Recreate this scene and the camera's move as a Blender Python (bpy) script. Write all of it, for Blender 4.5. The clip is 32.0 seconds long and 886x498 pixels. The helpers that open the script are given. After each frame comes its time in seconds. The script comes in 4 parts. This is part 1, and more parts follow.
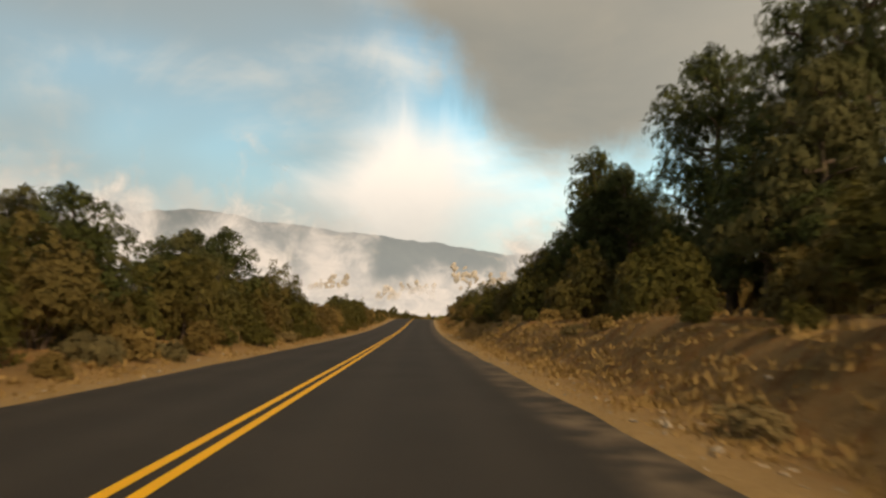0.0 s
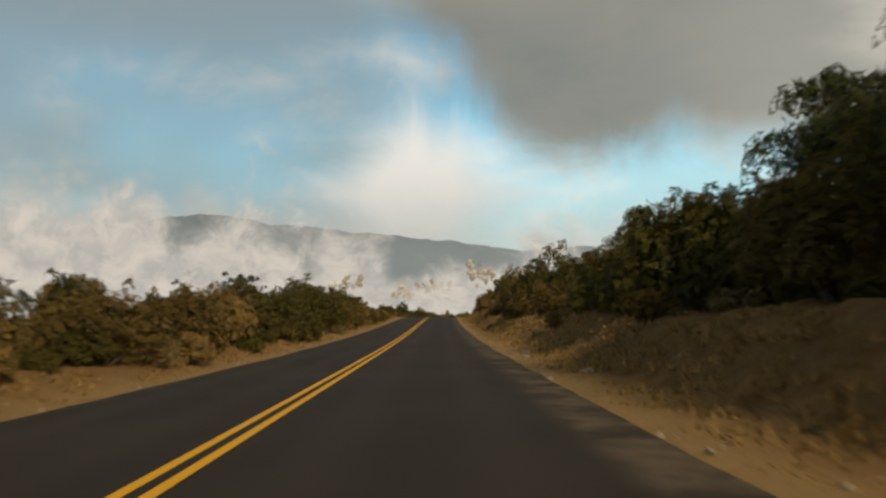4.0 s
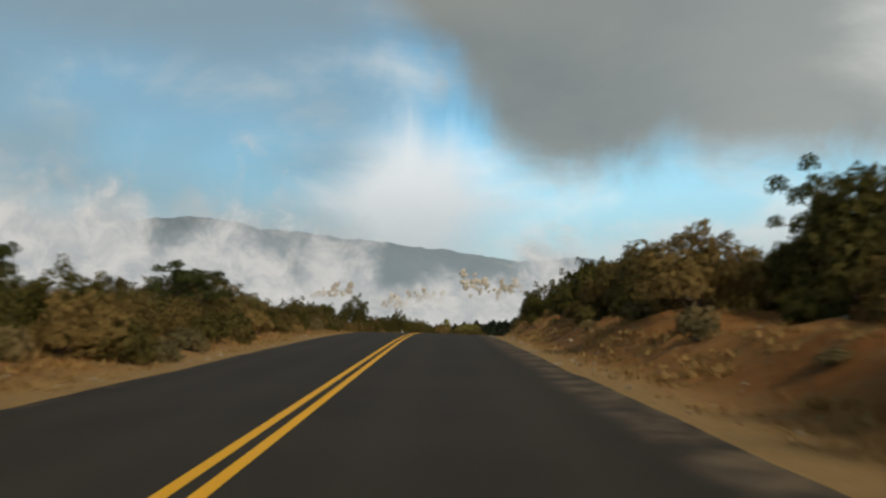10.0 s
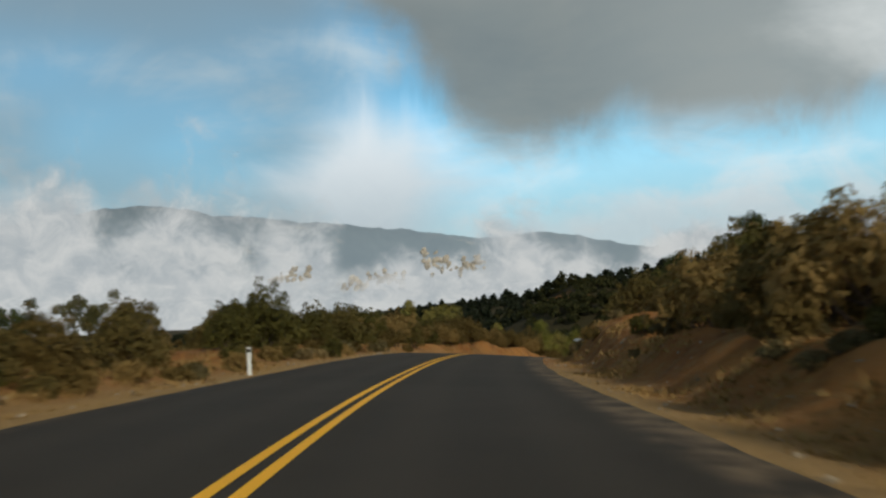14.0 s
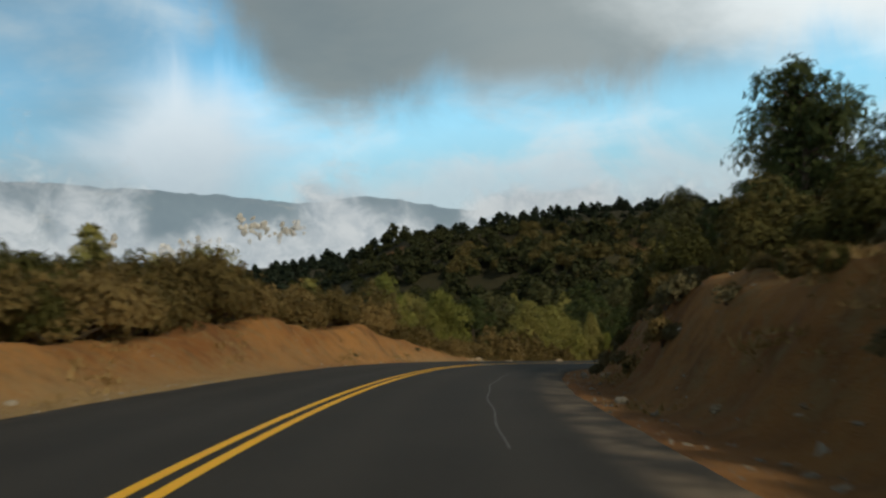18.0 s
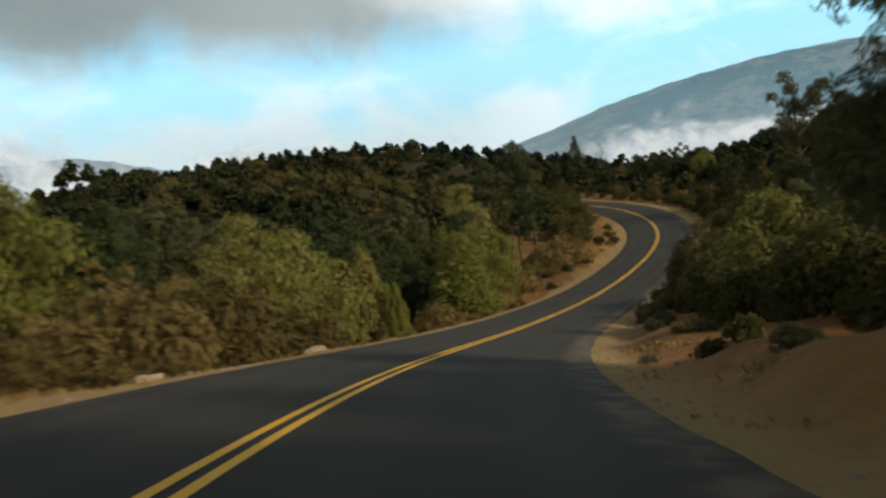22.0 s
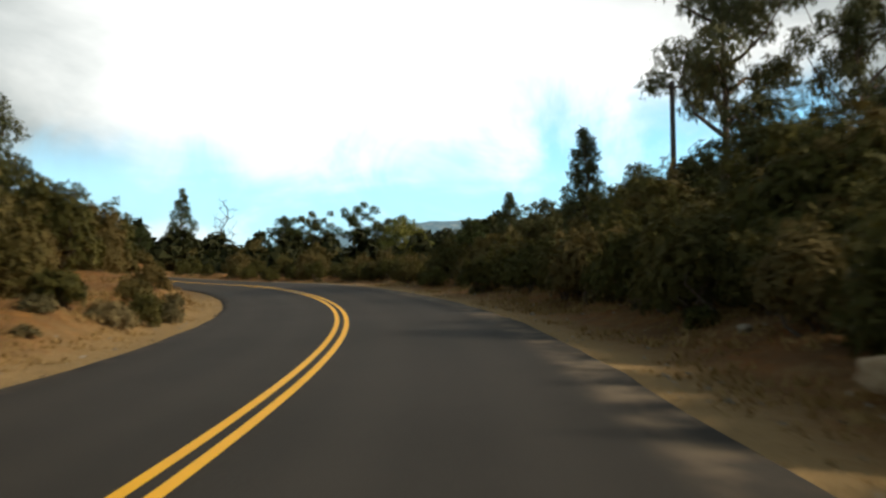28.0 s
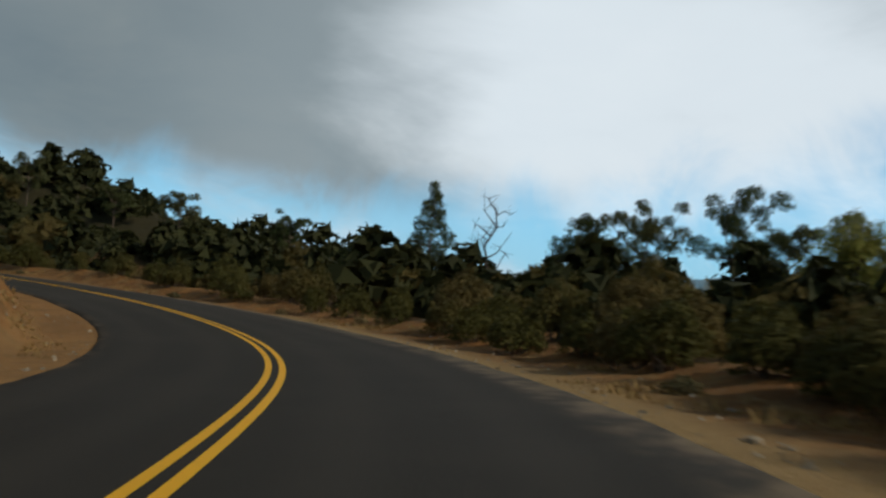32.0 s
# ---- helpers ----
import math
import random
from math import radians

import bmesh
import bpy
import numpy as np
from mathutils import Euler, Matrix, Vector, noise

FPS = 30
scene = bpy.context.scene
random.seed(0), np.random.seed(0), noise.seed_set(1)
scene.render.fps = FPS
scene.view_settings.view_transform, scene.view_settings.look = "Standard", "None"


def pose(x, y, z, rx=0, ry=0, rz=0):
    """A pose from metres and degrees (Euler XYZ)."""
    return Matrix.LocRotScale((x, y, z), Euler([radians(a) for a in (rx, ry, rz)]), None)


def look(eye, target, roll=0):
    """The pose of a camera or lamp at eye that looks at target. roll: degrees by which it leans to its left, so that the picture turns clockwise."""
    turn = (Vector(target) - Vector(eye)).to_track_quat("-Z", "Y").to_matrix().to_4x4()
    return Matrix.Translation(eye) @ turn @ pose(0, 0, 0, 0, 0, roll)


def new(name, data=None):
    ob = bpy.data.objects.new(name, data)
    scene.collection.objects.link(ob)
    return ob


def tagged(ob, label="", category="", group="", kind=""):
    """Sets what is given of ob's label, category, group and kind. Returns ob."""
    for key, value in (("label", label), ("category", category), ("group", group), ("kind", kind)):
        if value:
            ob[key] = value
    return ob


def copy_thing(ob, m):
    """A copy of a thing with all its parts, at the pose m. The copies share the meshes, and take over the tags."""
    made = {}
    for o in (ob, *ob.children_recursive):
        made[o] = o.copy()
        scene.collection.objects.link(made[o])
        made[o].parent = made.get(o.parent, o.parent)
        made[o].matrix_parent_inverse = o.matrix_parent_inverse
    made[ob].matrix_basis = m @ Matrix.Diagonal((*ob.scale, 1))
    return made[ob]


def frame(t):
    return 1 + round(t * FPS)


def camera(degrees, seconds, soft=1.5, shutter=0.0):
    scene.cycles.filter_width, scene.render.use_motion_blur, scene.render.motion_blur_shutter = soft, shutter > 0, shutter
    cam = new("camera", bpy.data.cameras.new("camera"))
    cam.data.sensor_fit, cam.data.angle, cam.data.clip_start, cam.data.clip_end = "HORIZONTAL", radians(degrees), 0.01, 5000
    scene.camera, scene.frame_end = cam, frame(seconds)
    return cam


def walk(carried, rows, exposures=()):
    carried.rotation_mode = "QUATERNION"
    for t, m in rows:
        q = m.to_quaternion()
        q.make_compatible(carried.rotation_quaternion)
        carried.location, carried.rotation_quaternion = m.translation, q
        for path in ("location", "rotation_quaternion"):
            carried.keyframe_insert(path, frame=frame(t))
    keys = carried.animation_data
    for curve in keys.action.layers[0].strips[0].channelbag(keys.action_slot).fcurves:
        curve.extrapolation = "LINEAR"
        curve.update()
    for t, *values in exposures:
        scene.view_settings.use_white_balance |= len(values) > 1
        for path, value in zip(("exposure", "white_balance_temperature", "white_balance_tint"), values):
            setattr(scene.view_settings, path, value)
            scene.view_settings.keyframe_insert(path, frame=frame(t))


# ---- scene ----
cam = camera(52.0, 32.0, soft=2.4, shutter=0.5)
PATH = [
    (0.000, 1.363, -0.373, 0.717, 94.600, -0.056, -1.052),
    (0.500, 1.285, 5.915, 0.706, 94.676, -0.849, -0.951),
    (1.000, 1.208, 12.282, 0.693, 94.395, -0.181, -0.395),
    (1.500, 1.184, 18.771, 0.679, 94.500, 0.601, -0.498),
    (2.000, 1.148, 25.317, 0.664, 94.387, 0.838, -0.794),
    (2.500, 1.090, 31.851, 0.652, 93.806, 0.361, -0.606),
    (3.000, 1.017, 38.286, 0.648, 93.975, 0.139, -0.012),
    (3.500, 0.910, 44.736, 0.651, 94.342, 2.498, 0.247),
    (5.500, 0.651, 71.564, 0.701, 94.811, -3.017, -1.398),
    (6.000, 0.505, 78.870, 0.724, 94.943, -1.993, -0.285),
    (6.500, 0.369, 86.422, 0.759, 94.928, -0.734, 0.049),
    (7.000, 0.255, 94.139, 0.813, 95.075, 0.052, -0.068),
    (7.500, 0.176, 101.976, 0.885, 95.280, 0.401, -0.525),
    (8.000, 0.135, 109.962, 0.975, 95.492, -0.434, -1.295),
    (8.500, 0.118, 118.064, 1.081, 95.430, -1.083, -1.142),
    (9.000, 0.088, 126.229, 1.204, 95.532, -1.091, -0.867),
    (9.500, 0.024, 134.341, 1.339, 95.474, -0.169, -0.392),
    (10.000, -0.047, 142.456, 1.486, 95.172, 0.368, -0.558),
    (10.500, -0.098, 150.645, 1.647, 95.364, 0.159, -0.637),
    (11.000, -0.124, 158.916, 1.822, 95.614, 0.397, -0.850),
    (11.500, -0.128, 167.224, 2.008, 95.590, 0.080, -1.113),
    (12.000, -0.064, 175.523, 2.190, 95.442, 0.843, -1.275),
    (12.500, 0.100, 183.771, 2.339, 95.238, 0.757, -1.969),
    (13.000, 0.325, 191.866, 2.427, 94.857, 1.053, -2.369),
    (13.500, 0.588, 199.668, 2.448, 94.430, 1.372, -2.693),
    (14.000, 0.885, 207.261, 2.395, 93.835, 2.969, -2.892),
    (14.500, 1.224, 214.655, 2.268, 93.365, 2.454, -4.733),
    (16.500, 3.892, 242.640, 1.420, 91.173, 4.588, -7.300),
    (17.000, 4.975, 249.319, 1.192, 91.488, 4.997, -9.917),
    (17.500, 6.200, 255.780, 0.915, 91.148, 4.674, -12.117),
    (18.000, 7.550, 261.969, 0.564, 90.987, 4.313, -14.127),
    (18.500, 9.075, 267.984, 0.130, 90.412, 4.024, -15.887),
    (19.000, 10.732, 273.845, -0.358, 89.455, 4.108, -17.378),
    (19.500, 12.485, 279.702, -0.873, 89.211, 4.824, -19.063),
    (20.000, 14.269, 285.254, -1.387, 88.506, 4.986, -21.084),
    (20.500, 16.223, 290.644, -1.931, 88.361, 4.829, -23.043),
    (21.000, 18.427, 296.067, -2.541, 87.993, 5.094, -25.137),
    (21.500, 21.028, 301.646, -3.236, 87.613, 5.375, -27.781),
    (22.000, 24.084, 307.332, -4.007, 87.215, 5.579, -31.122),
    (22.500, 27.541, 313.067, -4.838, 86.988, 5.389, -33.681),
    (23.000, 31.370, 318.794, -5.721, 86.765, 4.867, -36.097),
    (23.500, 35.534, 324.451, -6.634, 86.856, 4.631, -38.519),
    (24.000, 40.000, 330.027, -7.551, 86.990, 4.275, -40.776),
    (24.500, 44.783, 335.566, -8.449, 87.108, 4.672, -43.010),
    (25.000, 49.820, 341.003, -9.279, 88.273, 4.656, -45.254),
    (25.500, 55.041, 346.231, -9.985, 89.541, 4.371, -47.701),
    (26.000, 60.439, 351.171, -10.526, 91.241, 2.999, -50.015),
    (26.500, 65.991, 355.859, -10.880, 92.327, 1.434, -51.176),
    (28.500, 86.263, 371.666, -10.506, 96.412, -0.477, -52.844),
    (29.000, 91.093, 375.366, -10.055, 97.376, -1.041, -51.247),
    (29.500, 95.754, 379.322, -9.555, 98.866, -3.265, -49.957),
    (30.000, 100.212, 383.562, -9.041, 98.810, -5.267, -46.749),
    (30.500, 104.480, 388.043, -8.526, 98.703, -4.899, -43.195),
    (31.000, 108.566, 392.843, -8.008, 98.535, -4.585, -40.178),
    (31.500, 112.447, 397.844, -7.497, 98.103, -4.499, -36.896),
    (32.000, 115.978, 403.024, -7.018, 97.567, -4.964, -33.651),
]
walk(cam, [(r[0], pose(*r[1:])) for r in PATH], [(0, 0.2, 8500, 15), (3, -0.1, 7800, 11), (6, -0.18, 7200, 10), (10, -0.16, 6600, 7), (13, -0.18, 6300, 5), (17, -0.17, 6100, 4), (19, -0.17, 6000, 2), (20, -0.1, 6000, 2), (22, 0.2, 6250, 3), (25, 0.5, 6500, 5), (29, 0.35, 6500, 6), (32, -0.33, 5800, 4)])

# ---------------------------------------------------------------- the plan
# road line: station, heading to the left, grade in percent, cant in degrees
LINE = [(-60, 0.65, 0.17, 0.0), (0, 0.65, -0.13, -0.2), (25, 0.79, -0.27, -0.41), (50, 0.78, 0.07, -0.16), (75, 0.4, 0.26, 0.29),
        (100, 0.11, 1.04, 0.21), (125, 0.11, 1.6, 0.09), (150, -0.14, 2.07, -0.17), (175, -0.54, 2.5, -0.6), (200, -1.73, 0.08, -1.77),
        (225, -4.59, -3.6, -3.1), (240, -6.42, -2.4, -4.0), (255, -9.93, -3.6, -4.4), (270, -13.76, -8.4, -4.4), (285, -19.18, -8.3, -4.7),
        (300, -24.13, -11.3, -5.1), (330, -36.6, -13.2, -4.9), (345, -41.0, -12.5, -4.5), (360, -44.8, -9.8, -3.8), (375, -51.4, -4.7, -2.4),
        (390, -52.4, 0.2, -0.7), (405, -55.5, 8.4, 1.1), (446, -31.6, 8.0, 4.5), (458, -29.9, 4.5, 4.5), (470, -12.4, 8.0, 4.5),
        (482, -0.3, 9.3, 4.0), (505, 27.8, 6.6, 3.0), (560, 60.0, 4.0, 0.0)]
S_FROM, S_TO = -60.0, 560.0
START = (-0.522, -0.501, -0.436)
# station, bank height left and right, width of the bare shoulder left and right
BANKS = [(-60, 0.4, 1.3, 0.8, 1.6), (60, 0.4, 1.3, 0.8, 1.5), (110, 0.4, 1.0, 0.9, 1.3), (190, 0.3, 1.0, 1.0, 1.2), (235, 0.3, 1.2, 1.2, 1.2), (250, 0.4, 1.8, 1.2, 1.0), (264, 0.5, 1.9, 1.0, 0.9),
         (282, 1.0, 2.3, 1.2, 0.7), (296, 1.7, 2.4, 1.3, 0.7), (308, 1.8, 2.0, 1.2, 0.7), (319, 0.9, 1.0, 1.1, 0.9), (332, -0.9, 0.5, 0.9, 1.0), (380, -1.5, 0.7, 0.8, 1.0), (402, 0.3, 0.6, 0.9, 1.2), (430, 1.15, 0.4, 1.0, 1.8), (460, 1.6, 0.3, 1.2, 2.0), (560, 2.0, 1.0, 1.3, 2.0)]
# slope of the land beyond the banks, left and right
SIDES = [(-60, 0.0, 0.10), (200, -0.03, 0.10), (260, -0.10, 0.14), (300, -0.22, 0.16), (380, -0.18, 0.22), (420, 0.0, 0.26), (465, 0.06, 0.08), (486, 0.08, 0.06), (512, 0.14, 0.22), (530, 0.12, 0.50), (560, 0.08, 0.46)]
BASE = -16.0
HILLS = [(178, 665, 34, 190, 95, 12), (320, 330, 40, 160, 220, 0), (40, 880, 20, 300, 120, 0), (-250, 250, 8, 200, 300, 0), (140, 80, 22, 110, 260, 0)]
ORIGIN = (20.0, 220.0, 0.0)
RANGE_A = [(-60, 2.5), (-40, 4.6), (-26, 5.4), (-18, 6.6), (-15.7, 7.0), (-11.3, 6.25), (-6, 5.7), (1, 5.0), (4, 4.3), (7, 4.2), (9.6, 4.5), (11.6, 4.0), (13.3, 3.5), (22, 2.2), (36, 1.0)]
RANGE_B = [(22, 0.5), (32, 2.2), (37.5, 3.6), (41, 4.7), (45, 5.6), (49.5, 6.3), (55, 6.7), (61, 6.2), (68, 5.2), (80, 3.0)]
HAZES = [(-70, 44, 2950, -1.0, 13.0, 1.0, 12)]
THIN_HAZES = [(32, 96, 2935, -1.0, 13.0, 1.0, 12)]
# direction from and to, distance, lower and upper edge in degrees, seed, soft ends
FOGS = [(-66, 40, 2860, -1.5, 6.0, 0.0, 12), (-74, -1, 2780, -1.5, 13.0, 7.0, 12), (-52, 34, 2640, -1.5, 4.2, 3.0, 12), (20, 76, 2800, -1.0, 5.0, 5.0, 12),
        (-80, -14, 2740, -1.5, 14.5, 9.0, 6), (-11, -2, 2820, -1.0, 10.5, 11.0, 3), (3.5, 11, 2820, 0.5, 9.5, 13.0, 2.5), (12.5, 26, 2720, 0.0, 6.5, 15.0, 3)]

# ---------------------------------------------------------------- world, sun
SUN_AZ = 154.0      # degrees to the right of the first heading
SUN_EL = 30.0
world = bpy.data.worlds.new("sky")
scene.world = world
world.use_nodes = True


class Nodes:
    """Short hand for node trees."""

    def __init__(self, tree):
        self.t = tree

    def add(self, kind, **values):
        n = self.t.nodes.new(kind)
        for k, v in values.items():
            if k == "op":
                n.operation = v
            elif k == "blend":
                n.blend_type = v
        return n

    def link(self, a, b):
        self.t.links.new(a, b)

    def put(self, sock, v):
        if isinstance(v, (int, float, tuple)):
            sock.default_value = v
        else:
            self.link(v, sock)

    def math(self, op, a, b=0.0, c=None, clamp=False):
        n = self.add("ShaderNodeMath", op=op)
        n.use_clamp = clamp
        self.put(n.inputs[0], a)
        self.put(n.inputs[1], b)
        if c is not None:
            self.put(n.inputs[2], c)
        return n.outputs[0]

    def ramp01(self, v, lo, hi):
        n = self.add("ShaderNodeMapRange")
        n.interpolation_type = "SMOOTHSTEP"
        self.put(n.inputs[0], v)
        n.inputs[1].default_value, n.inputs[2].default_value = lo, hi
        return n.outputs[0]

    def noise(self, vec, scale, detail=4.0, rough=0.55, distort=0.0):
        n = self.add("ShaderNodeTexNoise")
        if vec is not None:
            self.link(vec, n.inputs["Vector"])
        n.inputs["Scale"].default_value = scale
        n.inputs["Detail"].default_value = detail
        n.inputs["Roughness"].default_value = rough
        n.inputs["Distortion"].default_value = distort
        return n.outputs["Fac"]

    def mix(self, f, a, b, blend="MIX"):
        n = self.add("ShaderNodeMixRGB", blend=blend)
        self.put(n.inputs[0], f)
        for s, v in ((n.inputs[1], a), (n.inputs[2], b)):
            if isinstance(v, tuple):
                s.default_value = (*v[:3], 1.0)
            else:
                self.link(v, s)
        return n.outputs[0]

    def xyz(self, vec):
        n = self.add("ShaderNodeSeparateXYZ")
        self.link(vec, n.inputs[0])
        return n.outputs

    def vec(self, x, y, z):
        n = self.add("ShaderNodeCombineXYZ")
        for s, v in zip(n.inputs, (x, y, z)):
            self.put(s, v)
        return n.outputs[0]


def build_sky():
    w = Nodes(world.node_tree)
    world.node_tree.nodes.clear()
    d = w.add("ShaderNodeTexCoord").outputs["Generated"]
    x, y, z = w.xyz(d)
    sky = w.add("ShaderNodeTexSky")
    sky.sky_type = "NISHITA"
    sky.sun_disc = False
    sky.sun_elevation, sky.sun_rotation = radians(SUN_EL), radians(SUN_AZ)
    sky.altitude, sky.air_density, sky.dust_density, sky.ozone_density = 1500, 1.0, 0.6, 2.0
    blue = w.mix(1.0, sky.outputs[0], (0.112, 0.205, 0.198), "MULTIPLY")
    # clouds lie on a flat deck: directions are spread by 1 / height
    h = w.math("ADD", w.math("MAXIMUM", z, 0.0), 0.22)
    flat = w.vec(w.math("DIVIDE", x, h), w.math("DIVIDE", y, h), w.math("MULTIPLY", z, 2.0))
    broad = w.noise(flat, 0.55, 3.0, 0.5, 0.2)
    puffs = w.noise(flat, 1.9, 5.0, 0.55, 0.35)
    wisp = w.noise(d, 7.0, 5.0, 0.6, 0.6)
    side = w.math("MULTIPLY", w.math("ARCTAN2", x, y), 57.296)      # degrees to the right of the first heading
    rise = w.math("MULTIPLY", w.math("ARCSINE", z), 57.296)         # degrees over the horizon
    # the grey deck: its lower edge hangs low to the right and climbs to the left
    edge = w.math("SUBTRACT", 25.0, w.math("MULTIPLY", w.ramp01(side, -9.0, 8.0), 15.0))
    edge = w.math("ADD", edge, w.math("MULTIPLY", w.ramp01(side, 36.0, 54.0), 3.0))
    over = w.math("SUBTRACT", rise, edge)
    over = w.math("ADD", over, w.math("MULTIPLY", w.math("SUBTRACT", broad, 0.5), 10.0))
    over = w.math("ADD", over, w.math("MULTIPLY", w.math("SUBTRACT", wisp, 0.5), 9.0))
    deck = w.ramp01(over, -2.5, 4.0)
    # the open sky pales towards the horizon
    pale = w.math("MULTIPLY", w.ramp01(rise, 17.0, 5.0), w.ramp01(side, -6.0, 12.0))
    blue = w.mix(w.math("MULTIPLY", pale, 0.55), blue, (0.78, 1.15, 1.28))
    # white cloud in the open sky and lying on the mountains
    veil = w.ramp01(w.math("ADD", w.math("MULTIPLY", puffs, 0.7), w.math("MULTIPLY", wisp, 0.5)), 0.55, 0.82)
    low = w.math("ADD", w.math("SUBTRACT", 6.6, rise), w.math("MULTIPLY", w.math("SUBTRACT", wisp, 0.5), 14.0))
    low = w.ramp01(w.math("ADD", low, w.math("MULTIPLY", w.ramp01(side, -8.0, -26.0), 3.0)), -1.0, 3.0)
    glow_at = Vector((math.sin(radians(53)) * math.cos(radians(18)), math.cos(radians(53)) * math.cos(radians(18)), math.sin(radians(18))))
    g = w.add("ShaderNodeVectorMath", op="DOT_PRODUCT")
    w.link(d, g.inputs[0])
    g.inputs[1].default_value = glow_at
    glow = w.ramp01(w.math("ADD", g.outputs["Value"], w.math("ADD", w.math("MULTIPLY", w.math("SUBTRACT", broad, 0.5), 0.14), w.math("MULTIPLY", w.math("SUBTRACT", puffs, 0.5), 0.10))), 0.905, 0.995)
    grey = w.mix(w.ramp01(w.math("ADD", w.math("MULTIPLY", broad, 0.7), w.math("MULTIPLY", puffs, 0.3)), 0.36, 0.64), (0.165, 0.190, 0.202), (0.275, 0.290, 0.278))
    # unseen overhead part of the deck, darkened to cut the ambient light
    grey = w.mix(w.ramp01(rise, 21.0, 48.0), grey, w.mix(1.0, grey, (0.42, 0.42, 0.44), "MULTIPLY"))
    grey = w.mix(w.math("MULTIPLY", w.ramp01(side, 8.0, 26.0), 0.22), grey, (0.62, 0.64, 0.63))
    grey = w.mix(w.math("MULTIPLY", glow, 0.95), grey, (1.03, 1.01, 0.985))
    c = w.mix(w.math("MULTIPLY", veil, 0.7), blue, (1.25, 1.30, 1.32))
    c = w.mix(w.math("MULTIPLY", low, 0.8), c, (1.18, 1.19, 1.20))
    thin = w.math("MULTIPLY", w.ramp01(side, 7.0, -7.0), w.math("MULTIPLY_ADD", w.ramp01(broad, 0.35, 0.62), 0.6, 0.4))
    c = w.mix(w.math("MULTIPLY_ADD", thin, 0.80, 0.05), c, (0.27, 0.325, 0.355))
    # a bright heap of cloud standing on the range ahead
    heap = w.math("ADD", w.math("ABSOLUTE", w.math("MULTIPLY", w.math("ADD", side, 1.5), 0.8)), w.math("ABSOLUTE", w.math("SUBTRACT", rise, 8.0)))
    heap = w.ramp01(w.math("ADD", heap, w.math("MULTIPLY", w.math("SUBTRACT", wisp, 0.5), 9.0)), 8.0, 2.0)
    c = w.mix(w.math("MULTIPLY", heap, 0.95), c, (0.93, 0.95, 0.98))
    c = w.mix(w.math("MULTIPLY", deck, 0.96), c, grey)
    c = w.mix(w.ramp01(z, 0.0, -0.05), c, (0.10, 0.09, 0.07))
    bg = w.add("ShaderNodeBackground")
    w.link(c, bg.inputs[0])
    bg.inputs[1].default_value = 1.0
    out = w.add("ShaderNodeOutputWorld")
    w.link(bg.outputs[0], out.inputs[0])


build_sky()
sun = new("sun", bpy.data.lights.new("sun", "SUN"))
sun.data.energy, sun.data.angle, sun.data.color = 2.7, radians(6.0), (1.0, 0.88, 0.71)
sun.matrix_world = look((0, 0, 0), (-math.sin(radians(SUN_AZ)) * math.cos(radians(SUN_EL)), -math.cos(radians(SUN_AZ)) * math.cos(radians(SUN_EL)), -math.sin(radians(SUN_EL))))


# ---------------------------------------------------------------- materials
def material(name, rough=0.8, metal=0.0):
    m = bpy.data.materials.new(name)
    m.use_nodes = True
    n = Nodes(m.node_tree)
    b = m.node_tree.nodes["Principled BSDF"]
    b.inputs["Roughness"].default_value, b.inputs["Metallic"].default_value = rough, metal
    b.inputs["Specular IOR Level"].default_value = 0.15
    return m, n, b


def relief(n, b, height, strength, distance):
    bump = n.add("ShaderNodeBump")
    n.link(height, bump.inputs["Height"])
    bump.inputs["Strength"].default_value, bump.inputs["Distance"].default_value = strength, distance
    n.link(bump.outputs[0], b.inputs["Normal"])


def place(n):
    return n.add("ShaderNodeNewGeometry").outputs["Position"]


def foliage(name, dark, light, dry, through_light=0.22, lace=0.0):
    m, n, b = material(name, 0.75)
    g = n.add("ShaderNodeNewGeometry")
    per_plant = n.add("ShaderNodeObjectInfo").outputs["Random"]
    broad = n.noise(g.outputs["Position"], 0.35, 2.0)
    leaf = g.outputs["Random Per Island"]
    c = n.mix(n.math("MULTIPLY_ADD", leaf, 0.45, n.math("MULTIPLY", broad, 0.5)), dark, light)
    c = n.mix(n.ramp01(n.math("ADD", per_plant, n.math("MULTIPLY", broad, 0.8)), 0.75, 1.5), c, dry)
    n.link(c, b.inputs["Base Color"])
    tr = n.add("ShaderNodeBsdfTranslucent")
    n.link(c, tr.inputs[0])
    mx = n.add("ShaderNodeMixShader")
    mx.inputs[0].default_value = through_light
    n.link(b.outputs[0], mx.inputs[1])
    n.link(tr.outputs[0], mx.inputs[2])
    shader = mx.outputs[0]
    if lace:
        # each face is a spray of small leaves with gaps between them
        gap = n.ramp01(n.noise(g.outputs["Position"], lace, 2.0, 0.6), 0.50, 0.47)
        clear = n.add("ShaderNodeBsdfTransparent")
        cut = n.add("ShaderNodeMixShader")
        n.link(gap, cut.inputs[0])
        n.link(shader, cut.inputs[1])
        n.link(clear.outputs[0], cut.inputs[2])
        shader = cut.outputs[0]
    n.link(shader, m.node_tree.nodes["Material Output"].inputs[0])
    return m


def plain(name, a, c2, scale, rough=0.8, bump=0.0, metal=0.0, detail=5.0):
    m, n, b = material(name, rough, metal)
    p = n.add("ShaderNodeTexCoord").outputs["Object"]
    f = n.noise(p, scale, detail, 0.6)
    n.link(n.mix(n.ramp01(f, 0.3, 0.7), a, c2), b.inputs["Base Color"])
    if bump:
        relief(n, b, n.noise(p, scale * 4, 4.0), bump, 0.02)
    return m


